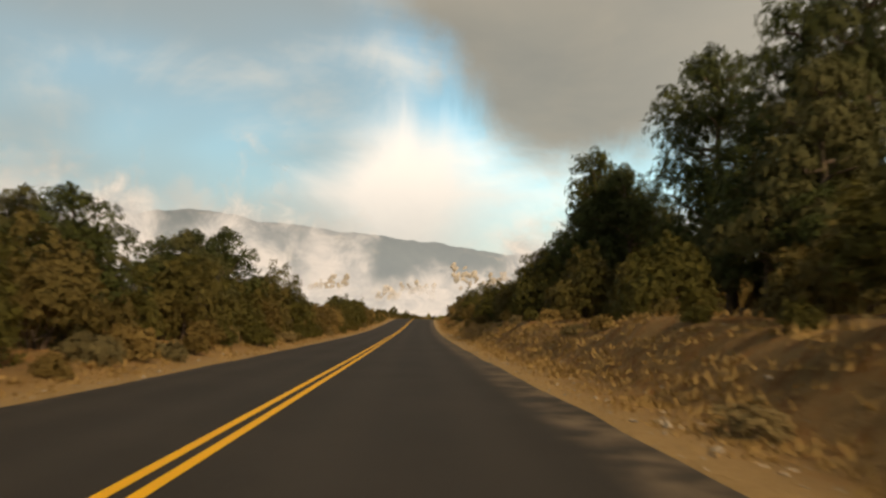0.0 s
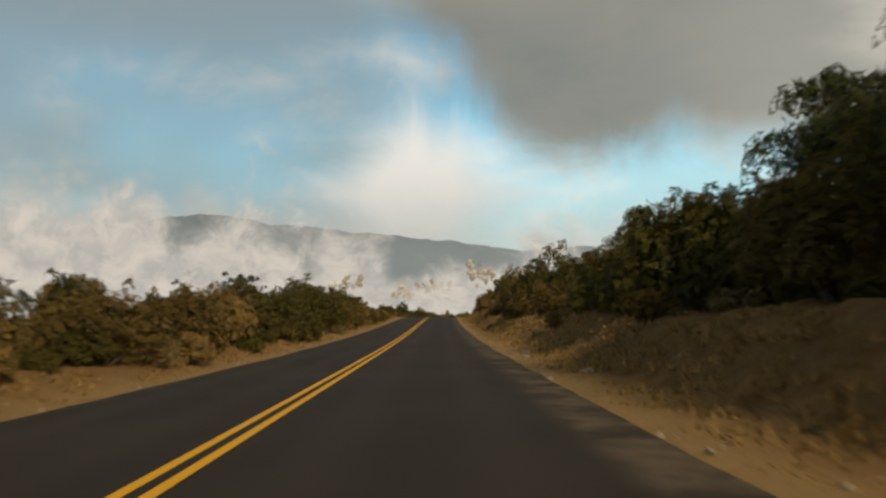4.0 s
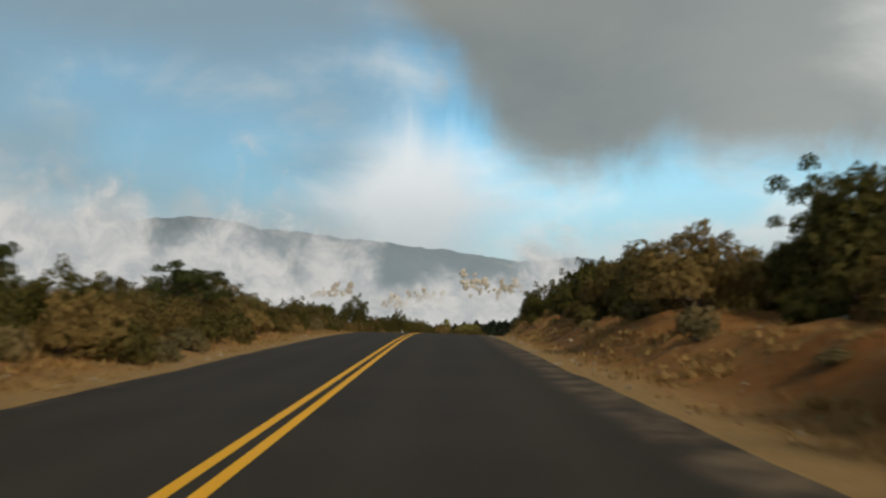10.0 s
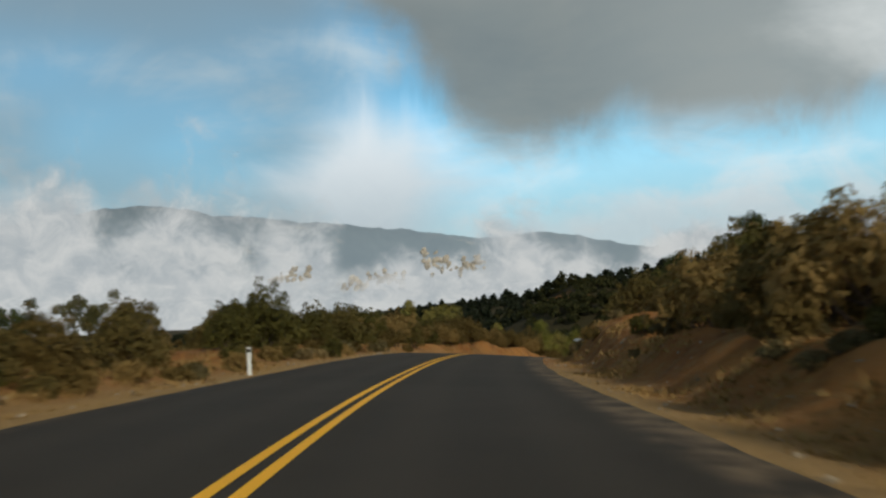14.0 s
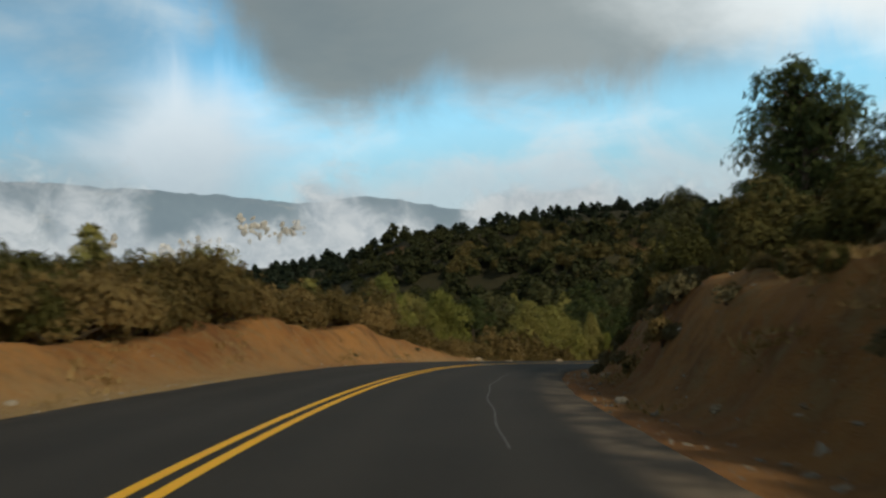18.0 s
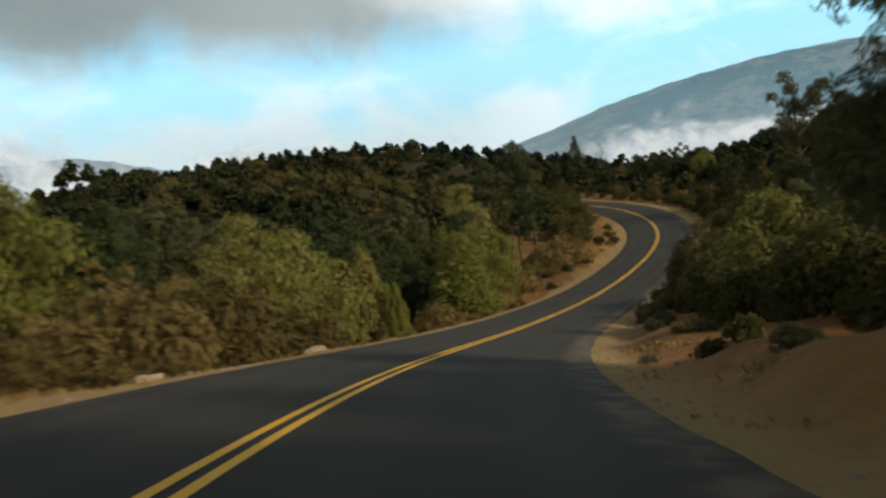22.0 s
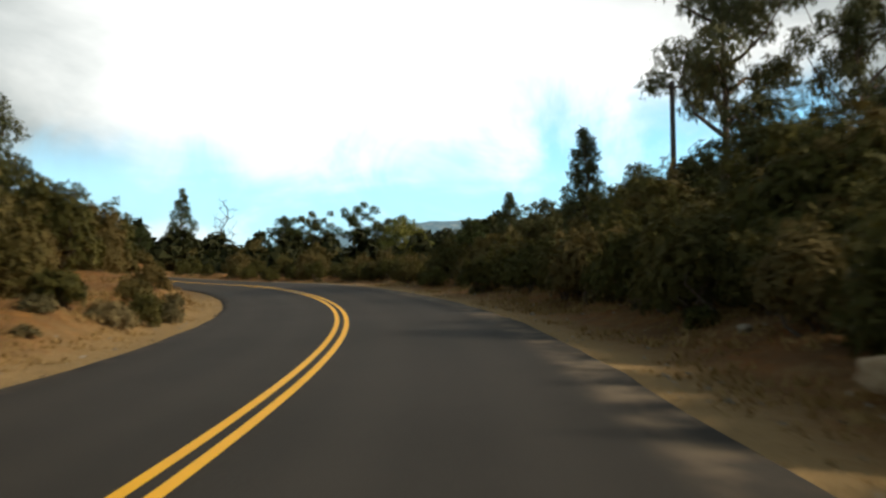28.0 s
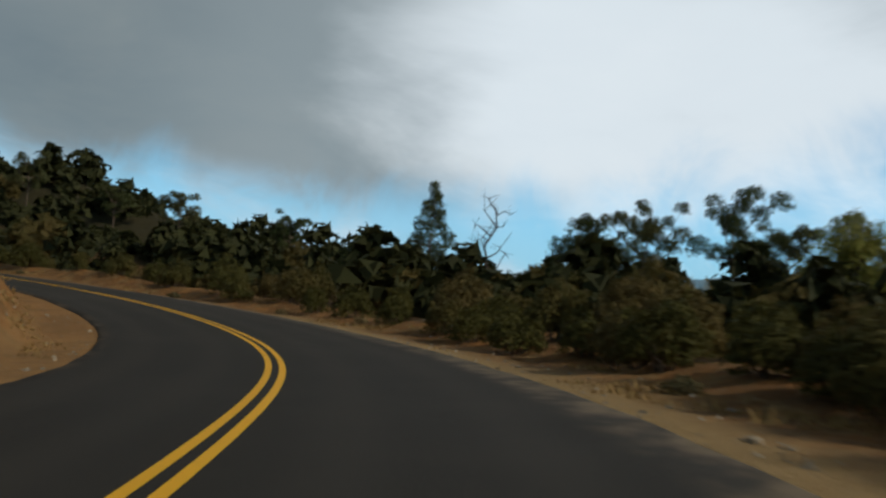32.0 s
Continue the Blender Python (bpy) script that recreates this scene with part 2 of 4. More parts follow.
def asphalt_material():
    m, n, b = material("asphalt", 0.85)
    p = place(n)
    grain = n.noise(p, 55.0, 2.0, 0.7)
    patch = n.noise(p, 0.22, 4.0, 0.6)
    at = n.add("ShaderNodeAttribute")
    at.attribute_name = "across"
    u = at.outputs["Fac"]                    # metres right of the centre line
    # wheel tracks polished a little paler, oil between them a little darker
    lane = n.math("ABSOLUTE", u)
    track = n.math("ABSOLUTE", n.math("SUBTRACT", n.math("ABSOLUTE", n.math("SUBTRACT", lane, 1.85)), 0.78))
    worn = n.ramp01(track, 0.55, 0.05)
    c = n.mix(n.ramp01(patch, 0.3, 0.75), (0.030, 0.0245, 0.0180), (0.042, 0.0345, 0.0262))
    c = n.mix(n.math("MULTIPLY", worn, 0.35), c, (0.055, 0.0455, 0.0345))
    c = n.mix(n.ramp01(grain, 0.52, 0.78), c, (0.078, 0.067, 0.054))
    dust = n.math("MULTIPLY", n.ramp01(lane, 3.25, 3.75), n.ramp01(n.noise(p, 1.4, 4.0), 0.35, 0.7))
    c = n.mix(n.math("MULTIPLY", dust, 0.6), c, (0.22, 0.16, 0.10))
    n.link(c, b.inputs["Base Color"])
    relief(n, b, grain, 0.35, 0.01)
    return m


def paint_material():
    m, n, b = material("yellow_paint", 0.6)
    p = place(n)
    wear = n.ramp01(n.noise(p, 9.0, 6.0, 0.7), 0.62, 0.74)
    c = n.mix(n.noise(p, 1.2, 3.0), (0.84, 0.405, 0.004), (0.92, 0.49, 0.006))
    n.link(n.mix(wear, c, (0.16, 0.11, 0.05)), b.inputs["Base Color"])
    relief(n, b, n.noise(p, 60.0, 2.0), 0.3, 0.005)
    return m


def soil_material():
    m, n, b = material("soil", 0.95)
    p = place(n)
    at = n.add("ShaderNodeAttribute")
    at.attribute_name = "across"
    u = n.math("ABSOLUTE", at.outputs["Fac"])
    broad = n.noise(p, 0.16, 4.0, 0.6)
    fine = n.noise(p, 3.5, 5.0, 0.65)
    grit = n.noise(p, 28.0, 3.0, 0.7)
    mid = n.noise(p, 0.7, 5.0, 0.65)
    ochre = n.mix(n.ramp01(broad, 0.3, 0.7), (0.26, 0.100, 0.024), (0.44, 0.200, 0.054))
    ochre = n.mix(n.math("MULTIPLY", n.ramp01(mid, 0.45, 0.7), 0.7), ochre, (0.125, 0.060, 0.023))
    # leaf litter, dead twigs and painted-in shade on the low slopes under the scrub
    cut = n.add("ShaderNodeAttribute")
    cut.attribute_name = "cut"
    litter = n.math("MULTIPLY", n.ramp01(n.noise(p, 1.1, 6.0, 0.7), 0.34, 0.56), n.ramp01(cut.outputs["Fac"], 0.3, 0.0))
    north = n.xyz(p)[1]
    litter = n.math("MULTIPLY", litter, n.math("MAXIMUM", n.ramp01(north, 150.0, 115.0), n.ramp01(north, 318.0, 340.0)))
    # the dark brown mixed in here also stands for shade below the bushes
    ochre = n.mix(n.math("MULTIPLY", litter, 0.55), ochre, n.mix(fine, (0.075, 0.042, 0.018), (0.165, 0.098, 0.042)))
    sand = n.mix(fine, (0.30, 0.178, 0.070), (0.48, 0.315, 0.135))
    c = n.mix(n.math("MAXIMUM", n.ramp01(n.math("ADD", u, n.math("MULTIPLY", fine, 2.4)), 5.7, 7.5), cut.outputs["Fac"]), sand, ochre)
    # last summer's grass lies flat along the first stretch
    mown = n.math("MULTIPLY", n.math("MULTIPLY", n.ramp01(north, 150.0, 100.0), n.ramp01(u, 9.5, 7.0)), 0.12)
    straw = n.math("MULTIPLY", n.ramp01(n.math("ADD", n.noise(p, 1.6, 6.0, 0.75), mown), 0.48, 0.64), n.ramp01(u, 4.4, 6.0))
    c = n.mix(n.math("MULTIPLY", straw, 0.7), c, n.mix(fine, (0.22, 0.135, 0.052), (0.36, 0.235, 0.098)))
    c = n.mix(n.math("MULTIPLY", n.ramp01(grit, 0.55, 0.75), 0.6), c, (0.36, 0.27, 0.17))
    c = n.mix(n.math("MULTIPLY", n.ramp01(grit, 0.42, 0.30), 0.6), c, (0.07, 0.038, 0.018))
    # from 12 to 26 m out the soil changes to a dark brown
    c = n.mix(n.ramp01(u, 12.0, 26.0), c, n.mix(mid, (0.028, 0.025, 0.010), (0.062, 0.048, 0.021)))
    n.link(c, b.inputs["Base Color"])
    relief(n, b, n.math("ADD", n.math("MULTIPLY", mid, 2.0), n.math("ADD", fine, n.math("MULTIPLY", grit, 0.4))), 0.9, 0.14)
    return m


def mountain_material(name, rock, scrub, rockiness):
    m, n, b = material(name, 0.95)
    p = place(n)
    big = n.noise(p, 0.004, 6.0, 0.6)
    small = n.noise(p, 0.03, 6.0, 0.65)
    f = n.ramp01(n.math("ADD", big, n.math("MULTIPLY", small, 0.6)), rockiness, rockiness + 0.18)
    c = n.mix(small, scrub, tuple(v * 1.6 for v in scrub))
    n.link(n.mix(f, c, rock), b.inputs["Base Color"])
    relief(n, b, small, 0.6, 12.0)
    return m


ASPHALT, PAINT, SOIL = asphalt_material(), paint_material(), soil_material()
TAR = plain("tar", (0.022, 0.021, 0.020), (0.035, 0.033, 0.03), 3.0, 0.5)
BARK = plain("bark", (0.075, 0.05, 0.032), (0.16, 0.115, 0.08), 9.0, 0.95, 0.6)
GREY_WOOD = plain("weathered_wood", (0.15, 0.125, 0.095), (0.30, 0.26, 0.21), 7.0, 0.9, 0.4)
POLE_WOOD = plain("pole_wood", (0.06, 0.045, 0.034), (0.11, 0.085, 0.065), 6.0, 0.9, 0.4)
STONE = plain("granite", (0.24, 0.185, 0.12), (0.42, 0.34, 0.24), 6.0, 0.9, 0.7)
SANDY_ROCK = plain("sandy_rock", (0.25, 0.165, 0.085), (0.46, 0.335, 0.20), 5.0, 0.95, 0.8)
WHITE = plain("marker_white", (0.70, 0.70, 0.68), (0.82, 0.82, 0.80), 14.0, 0.5)
REFLECTOR = plain("amber_reflector", (0.75, 0.36, 0.04), (0.8, 0.42, 0.06), 30.0, 0.25)
LITTER = plain("white_plastic", (0.66, 0.68, 0.7), (0.8, 0.81, 0.82), 18.0, 0.4)
OAK = foliage("scrub_oak_leaves", (0.038, 0.036, 0.010), (0.126, 0.107, 0.022), (0.138, 0.096, 0.030), lace=24.0)
BRUSH = foliage("brown_brush_leaves", (0.056, 0.038, 0.011), (0.195, 0.132, 0.038), (0.26, 0.168, 0.056), lace=24.0)
PINE = foliage("pine_needles", (0.024, 0.032, 0.012), (0.084, 0.092, 0.021), (0.10, 0.088, 0.032), lace=26.0)
BRIGHT = foliage("young_pine_needles", (0.088, 0.095, 0.018), (0.31, 0.275, 0.054), (0.27, 0.215, 0.060), 0.3, lace=24.0)
SAGE = foliage("sage_leaves", (0.078, 0.063, 0.026), (0.20, 0.158, 0.070), (0.23, 0.165, 0.072), lace=24.0)
STRAW = foliage("dry_grass", (0.22, 0.130, 0.042), (0.46, 0.30, 0.115), (0.36, 0.22, 0.08))
# far woods: cloud shade is put into this near-black leaf colour
SHADED_WOODS = foliage("far_woods", (0.010, 0.014, 0.007), (0.025, 0.031, 0.014), (0.029, 0.030, 0.014))
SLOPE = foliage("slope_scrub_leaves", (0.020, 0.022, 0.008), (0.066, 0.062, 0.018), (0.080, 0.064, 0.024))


# ---------------------------------------------------------------- the road's line
def smooth(v, reach):
    k = np.exp(-0.5 * (np.arange(-3 * reach, 3 * reach + 1) / reach) ** 2)
    pad = np.concatenate([np.full(3 * reach, v[0]), v, np.full(3 * reach, v[-1])])
    return np.convolve(pad, k / k.sum(), "valid")


STEP = 0.5
S = np.arange(S_FROM, S_TO, STEP)
HEAD = smooth(np.interp(S, [k[0] for k in LINE], [radians(k[1]) for k in LINE]), 14)
CANT = smooth(np.interp(S, [k[0] for k in LINE], [math.tan(radians(k[3])) for k in LINE]), 14)
GRADE = smooth(np.interp(S, [k[0] for k in LINE], [k[2] / 100 for k in LINE]), 14)
RX, RY, RZ = (np.concatenate([[0], np.cumsum(v[:-1] * STEP)]) for v in (-np.sin(HEAD), np.cos(HEAD), GRADE))
_zero = int(round(-S_FROM / STEP))
RX, RY, RZ = RX - RX[_zero] + START[0], RY - RY[_zero] + START[1], RZ - RZ[_zero] + START[2]
HALF, HALF_RIGHT = 3.6, 4.15


def knots(s, table, column):
    return np.interp(s, [k[0] for k in table], [k[column] for k in table])


def on_line(s, u):
    """x, y of the place u metres right of the centre line at station s, and the road's height there."""
    i = np.interp(s, S, np.arange(len(S)))
    x, y, z, h = (np.interp(i, np.arange(len(S)), v) for v in (RX, RY, RZ, HEAD))
    return x + np.cos(h) * u, y + np.sin(h) * u, z + np.interp(s, S, CANT) * np.clip(u, -6, 6)


def station(x, y):
    """The nearest station and the metres right of the line, for arrays of places."""
    x, y = np.atleast_1d(x).astype(float), np.atleast_1d(y).astype(float)
    s, u = np.empty(len(x)), np.empty(len(x))
    rx, ry, hh, ss = RX[::6], RY[::6], HEAD[::6], S[::6]
    for a in range(0, len(x), 4000):
        dx, dy = x[a:a + 4000, None] - rx, y[a:a + 4000, None] - ry
        i = (dx * dx + dy * dy).argmin(1)
        r = np.arange(len(i))
        s[a:a + 4000] = ss[i] + dx[r, i] * -np.sin(hh[i]) + dy[r, i] * np.cos(hh[i])
        u[a:a + 4000] = np.sign(dx[r, i] * np.cos(hh[i]) + dy[r, i] * np.sin(hh[i])) * np.hypot(dx[r, i], dy[r, i])
    return s, u


def wave(x, y, size, seed=0.0):
    """Cheap smooth noise, about -1 to 1."""
    a, b = x / size + seed * 1.7, y / size - seed * 2.3
    return (np.sin(a * 1.3 + 1.7 * np.sin(b * 0.9 + seed)) + np.sin(b * 1.1 + 1.9 * np.sin(a * 0.8 + 2.0)) + np.sin((a + b) * 1.9 + seed)) / 3


def verge(s, u):
    """Height of the ground over the road's line, near the road."""
    x, y, _ = on_line(s, u)
    a = np.where(u > 0, u - HALF_RIGHT, -u - HALF)
    bank = np.where(u > 0, knots(s, BANKS, 2), knots(s, BANKS, 1))
    foot = np.where(u > 0, knots(s, BANKS, 4), knots(s, BANKS, 3))
    far = np.where(u > 0, knots(s, SIDES, 2), knots(s, SIDES, 1))
    t = np.clip((a - foot) / np.maximum(2.1, np.abs(bank) * 1.1), 0, 1)
    z = bank * t * t * (3 - 2 * t) + far * np.maximum(0, a - 8.0) * np.clip((a - 8) / 12, 0, 1)
    rough = np.clip((a - 0.6) / 3, 0, 1)
    # rills washed into the steep faces
    z = z - 0.16 * np.abs(bank) * t * (1 - t) * 4 * np.abs(np.sin(s * 1.9 + 1.6 * np.sin(s * 0.37) + 0.5 * u)) * np.clip(np.abs(bank) - 0.8, 0, 1)
    z = z + rough * (0.09 * wave(x, y, 0.5, 4.0) + 0.16 * wave(x, y, 1.3) + 0.26 * wave(x, y, 3.7, 1.0)) + np.clip((a - 8) / 15, 0, 1) * 0.5 * wave(x, y, 13.0, 2.0)
    return np.where(a < 0, -0.06, z - 0.035 - 0.05 * np.clip(a, 0, 1))


def far_ground(x, y):
    z = BASE + 5 * wave(x, y, 120.0, 3.0)
    for hx, hy, height, a, b, turn in HILLS:
        c, s_ = math.cos(radians(turn)), math.sin(radians(turn))
        p, q = (x - hx) * c + (y - hy) * s_, -(x - hx) * s_ + (y - hy) * c
        z = z + height * np.exp(-(p / a) ** 2 - (q / b) ** 2)
    return z


REACH = 34.0


def ground_z(x, y, sunk=False):
    s, u = station(x, y)
    s = np.clip(s, S[0], S[-1])
    near = on_line(s, u)[2] + verge(s, np.clip(u, -REACH - 8, REACH + 8))
    w = np.clip((np.abs(u) - REACH + 4) / 32, 0, 1)
    w = w * w * (3 - 2 * w)
    z = near * (1 - w) + far_ground(np.asarray(x, float), np.asarray(y, float)) * w
    if sunk:
        z = z - 1.5 * np.clip((REACH + 4 - np.abs(u)) / 8, 0, 1) * (s > S[0] + 5) * (s < S[-1] - 5)
    return z, u, s


# ---------------------------------------------------------------- mesh helpers
def mesh_of(name, verts, faces, mat, smooth_faces=False):
    me = bpy.data.meshes.new(name)
    me.from_pydata(np.asarray(verts).tolist() if isinstance(verts, np.ndarray) else verts, [], faces.tolist() if isinstance(faces, np.ndarray) else faces)
    me.materials.append(mat)
    if smooth_faces:
        me.polygons.foreach_set("use_smooth", np.ones(len(me.polygons), bool))
    return me


def mesh_of_bm(name, bm, mat, smooth_faces=False):
    me = bpy.data.meshes.new(name)
    bm.to_mesh(me)
    bm.free()
    me.materials.append(mat)
    if smooth_faces:
        me.polygons.foreach_set("use_smooth", np.ones(len(me.polygons), bool))
    return me


def part(name, me, parent, label=""):
    ob = new(name, me)
    ob.parent = parent
    return tagged(ob, label)


def sheet(rows, cols):
    i = np.arange((rows - 1) * (cols - 1))
    r, c = i // (cols - 1), i % (cols - 1)
    a = r * cols + c
    return np.stack([a, a + 1, a + cols + 1, a + cols], -1)


def across_attribute(me, u):
    at = me.attributes.new("across", "FLOAT", "POINT")
    at.data.foreach_set("value", np.asarray(u, np.float32))


def strip(name, mat, s, us, lift):
    """A ribbon along the road between lateral places us."""
    s = np.asarray(s)
    ss, uu = np.repeat(s, len(us)), np.tile(us, len(s))
    x, y, z = on_line(ss, uu)
    me = mesh_of(name, np.stack([x, y, z + lift(ss, uu)], -1), sheet(len(s), len(us)), mat, True)
    across_attribute(me, uu)
    return me


# ---------------------------------------------------------------- ground and road
def build_ground():
    us = np.concatenate([[-REACH - 6], np.linspace(-REACH, -14, 12), np.arange(-13, -8, 0.6), np.arange(-8, -3.2, 0.3)])
    us = np.concatenate([us, -us[::-1]])
    s = S[::2]
    ss, uu = np.repeat(s, len(us)), np.tile(us, len(s))
    x, y, z = on_line(ss, uu)
    near = np.stack([x, y, z + verge(ss, uu) - 2.5 * (np.abs(uu) > REACH + 1)], -1)
    t = np.linspace(-1, 1, 150)
    g = np.sign(t) * (np.abs(t) * 520 + np.abs(t) ** 4 * 4200)
    gx, gy = np.meshgrid(g + 60, g + 260)
    gx, gy = gx.ravel(), gy.ravel()
    gz, gu, _ = ground_z(gx, gy, True)
    faces = np.concatenate([sheet(len(s), len(us)), sheet(150, 150) + len(near)])
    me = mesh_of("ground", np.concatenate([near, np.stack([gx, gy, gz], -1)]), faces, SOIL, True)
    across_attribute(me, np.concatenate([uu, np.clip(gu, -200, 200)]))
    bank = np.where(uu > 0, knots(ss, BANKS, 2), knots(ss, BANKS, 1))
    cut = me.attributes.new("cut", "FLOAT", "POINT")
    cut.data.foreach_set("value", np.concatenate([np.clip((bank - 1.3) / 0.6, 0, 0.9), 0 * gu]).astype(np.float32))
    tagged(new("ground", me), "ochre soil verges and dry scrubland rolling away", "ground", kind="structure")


def build_road():
    us = np.array([-3.70, -3.62, -3.3, -2.2, -1.1, 0, 1.1, 2.2, 3.4, 4.15, 4.23])

    def edge(s, u):
        return np.where((u < -3.66) | (u > 4.2), -0.10, 0.05 - 0.012 * np.abs(u))

    me = strip("road", ASPHALT, S[::2], us, edge)
    # ragged pavement edge
    co = np.empty(len(me.vertices) * 3)
    me.vertices.foreach_get("co", co)
    co = co.reshape(-1, len(us), 3)
    rag = 0.05 * wave(co[:, 0, 0], co[:, 0, 1], 1.9) + 0.03 * wave(co[:, 0, 0], co[:, 0, 1], 0.6, 2.0)
    for k, sign in ((0, -1), (1, -1), (-2, 1), (-1, 1)):
        side = co[:, 5] - co[:, 4]
        side = side / np.linalg.norm(side, axis=1, keepdims=True)
        co[:, k] += sign * side * rag[:, None]
    me.vertices.foreach_set("co", co.ravel())
    road = tagged(new("road", me), "dark asphalt two-lane mountain road, worn in the wheel tracks", "road", kind="structure")
    for u0, u1 in ((-0.175, -0.06), (0.06, 0.175)):
        part("yellow_line", strip("yellow_line", PAINT, S[::2], np.array([u0, u1]), lambda s, u: 0.05 - 0.012 * np.abs(u) + 0.006), road, "solid yellow centre line, half of a double line")
    pale = plain("sealed_crack", (0.085, 0.078, 0.068), (0.12, 0.11, 0.095), 3.0, 0.8)
    for s0, s1, u0 in ((272, 292, 2.5),):
        s = np.arange(s0, s1, 0.5)
        wig = 0.06 * np.sin(s * 0.35) + 0.025 * np.sin(s * 1.3)
        x, y, z = on_line(np.repeat(s, 2), np.repeat(u0 + wig, 2) + np.tile([-0.016, 0.016], len(s)))
        v = np.stack([x, y, z + 0.05 - 0.012 * u0 + 0.005], -1)
        part("crack", mesh_of("crack", v, sheet(len(s), 2), pale), road, "pale filled crack in the asphalt")
    return road


build_ground()
ROAD = build_road()


# ---------------------------------------------------------------- mountains and fog
def mountain(name, mat, az0, az1, dist, crest, label, seed):
    """A range seen far off: crest is a list of (degrees to the right, height in degrees)."""
    n, m = 520, 40
    az = np.linspace(az0, az1, n)
    top = np.interp(az, [c[0] for c in crest], [c[1] for c in crest])
    top = smooth(top, 6) + (0.07 * wave(az, az * 0, 0.55, seed) + 0.03 * wave(az, az * 0, 0.2, seed + 2)) * (1.0 if az0 < 0 else 0.3)
    v = []
    for j in range(m):
        f = j / (m - 1)
        r = dist * (0.72 + 0.5 * f)
        k = np.sin(np.clip(f / 0.72, 0, 1) * math.pi / 2) ** 1.15 if f < 0.72 else 1 - (f - 0.72) * 0.9
        x, y = r * np.sin(np.radians(az)), r * np.cos(np.radians(az))
        hgt = np.tan(np.radians(top)) * dist * 1.08 * k
        ridged = np.abs(wave(x, y, 160.0, seed)) * 0.10 + np.abs(wave(x, y, 62.0, seed + 1)) * 0.05
        v.append(np.stack([x + ORIGIN[0], y + ORIGIN[1], ORIGIN[2] - 60 * (1 - min(1, f * 3)) + hgt * (1.04 - ridged * (1.2 - 0.9 * k))], -1))
    me = mesh_of(name, np.concatenate(v), sheet(m, n), mat, True)
    return tagged(new(name, me), label, "mountain", kind="structure")


M_FOGGY = mountain_material("granite_slope", (0.50, 0.40, 0.29), (0.030, 0.042, 0.040), 0.90)
M_BLUE = mountain_material("brushy_slope", (0.22, 0.19, 0.13), (0.030, 0.054, 0.050), 0.76)
mountain("mountain_range", M_FOGGY, -60, 36, 4000, RANGE_A, "grey scrubby mountain range with pale granite cliffs", 0.0)
mountain("far_mountain", M_BLUE, 22, 80, 4000, RANGE_B, "broad blue-grey mountain behind the ridge", 4.0)


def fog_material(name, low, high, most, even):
    """Drifting fog that emits its brightness: dense where its sheet is dense, torn by noise unless it is an even haze.
    """
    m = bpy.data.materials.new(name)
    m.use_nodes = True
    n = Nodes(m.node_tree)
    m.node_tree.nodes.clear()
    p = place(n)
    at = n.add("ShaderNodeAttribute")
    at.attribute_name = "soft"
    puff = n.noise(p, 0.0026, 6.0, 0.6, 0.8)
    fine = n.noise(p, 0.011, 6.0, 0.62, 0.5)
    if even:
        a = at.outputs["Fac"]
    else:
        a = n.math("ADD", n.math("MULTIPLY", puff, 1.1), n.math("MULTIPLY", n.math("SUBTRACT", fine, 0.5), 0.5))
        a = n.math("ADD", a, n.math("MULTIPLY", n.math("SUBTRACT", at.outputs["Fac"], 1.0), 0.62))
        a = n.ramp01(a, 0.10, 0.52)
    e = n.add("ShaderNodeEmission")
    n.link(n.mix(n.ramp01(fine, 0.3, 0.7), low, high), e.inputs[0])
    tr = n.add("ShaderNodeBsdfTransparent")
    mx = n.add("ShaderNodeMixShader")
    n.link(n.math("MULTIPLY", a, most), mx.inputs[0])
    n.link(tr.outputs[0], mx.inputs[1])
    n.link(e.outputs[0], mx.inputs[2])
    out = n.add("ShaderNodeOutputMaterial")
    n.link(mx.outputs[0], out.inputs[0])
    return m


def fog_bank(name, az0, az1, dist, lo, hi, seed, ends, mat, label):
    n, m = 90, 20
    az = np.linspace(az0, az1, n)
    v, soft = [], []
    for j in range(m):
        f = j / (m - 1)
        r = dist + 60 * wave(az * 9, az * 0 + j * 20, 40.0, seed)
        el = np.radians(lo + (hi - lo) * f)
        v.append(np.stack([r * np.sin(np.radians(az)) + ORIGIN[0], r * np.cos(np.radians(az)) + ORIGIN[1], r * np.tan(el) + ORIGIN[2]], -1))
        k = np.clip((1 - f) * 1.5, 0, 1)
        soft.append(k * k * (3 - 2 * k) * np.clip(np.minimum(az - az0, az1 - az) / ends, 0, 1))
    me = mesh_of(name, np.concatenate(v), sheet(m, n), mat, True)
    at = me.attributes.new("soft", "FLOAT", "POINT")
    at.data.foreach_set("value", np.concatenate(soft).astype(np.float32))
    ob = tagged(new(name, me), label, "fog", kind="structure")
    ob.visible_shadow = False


# the fog's white is emitted by the sheets, not lit by the sun
GLOW_FOG = fog_material("fog", (0.47, 0.49, 0.51), (0.70, 0.68, 0.665), 0.93, False)
# distance haze painted as a see-through sheet that emits blue-grey
GLOW_HAZE = fog_material("haze", (0.33, 0.39, 0.43), (0.37, 0.43, 0.46), 0.66, True)
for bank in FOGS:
    fog_bank("fog_bank", *bank, GLOW_FOG, "white fog drifting along the far mountain slopes")
# weaker, bluer emitting sheet paints the air before the broad mountain
THIN_GLOW_HAZE = fog_material("thin_haze", (0.25, 0.385, 0.47), (0.29, 0.425, 0.50), 0.48, True)
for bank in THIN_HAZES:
    fog_bank("haze", *bank, THIN_GLOW_HAZE, "thin bluish haze before the broad mountain")
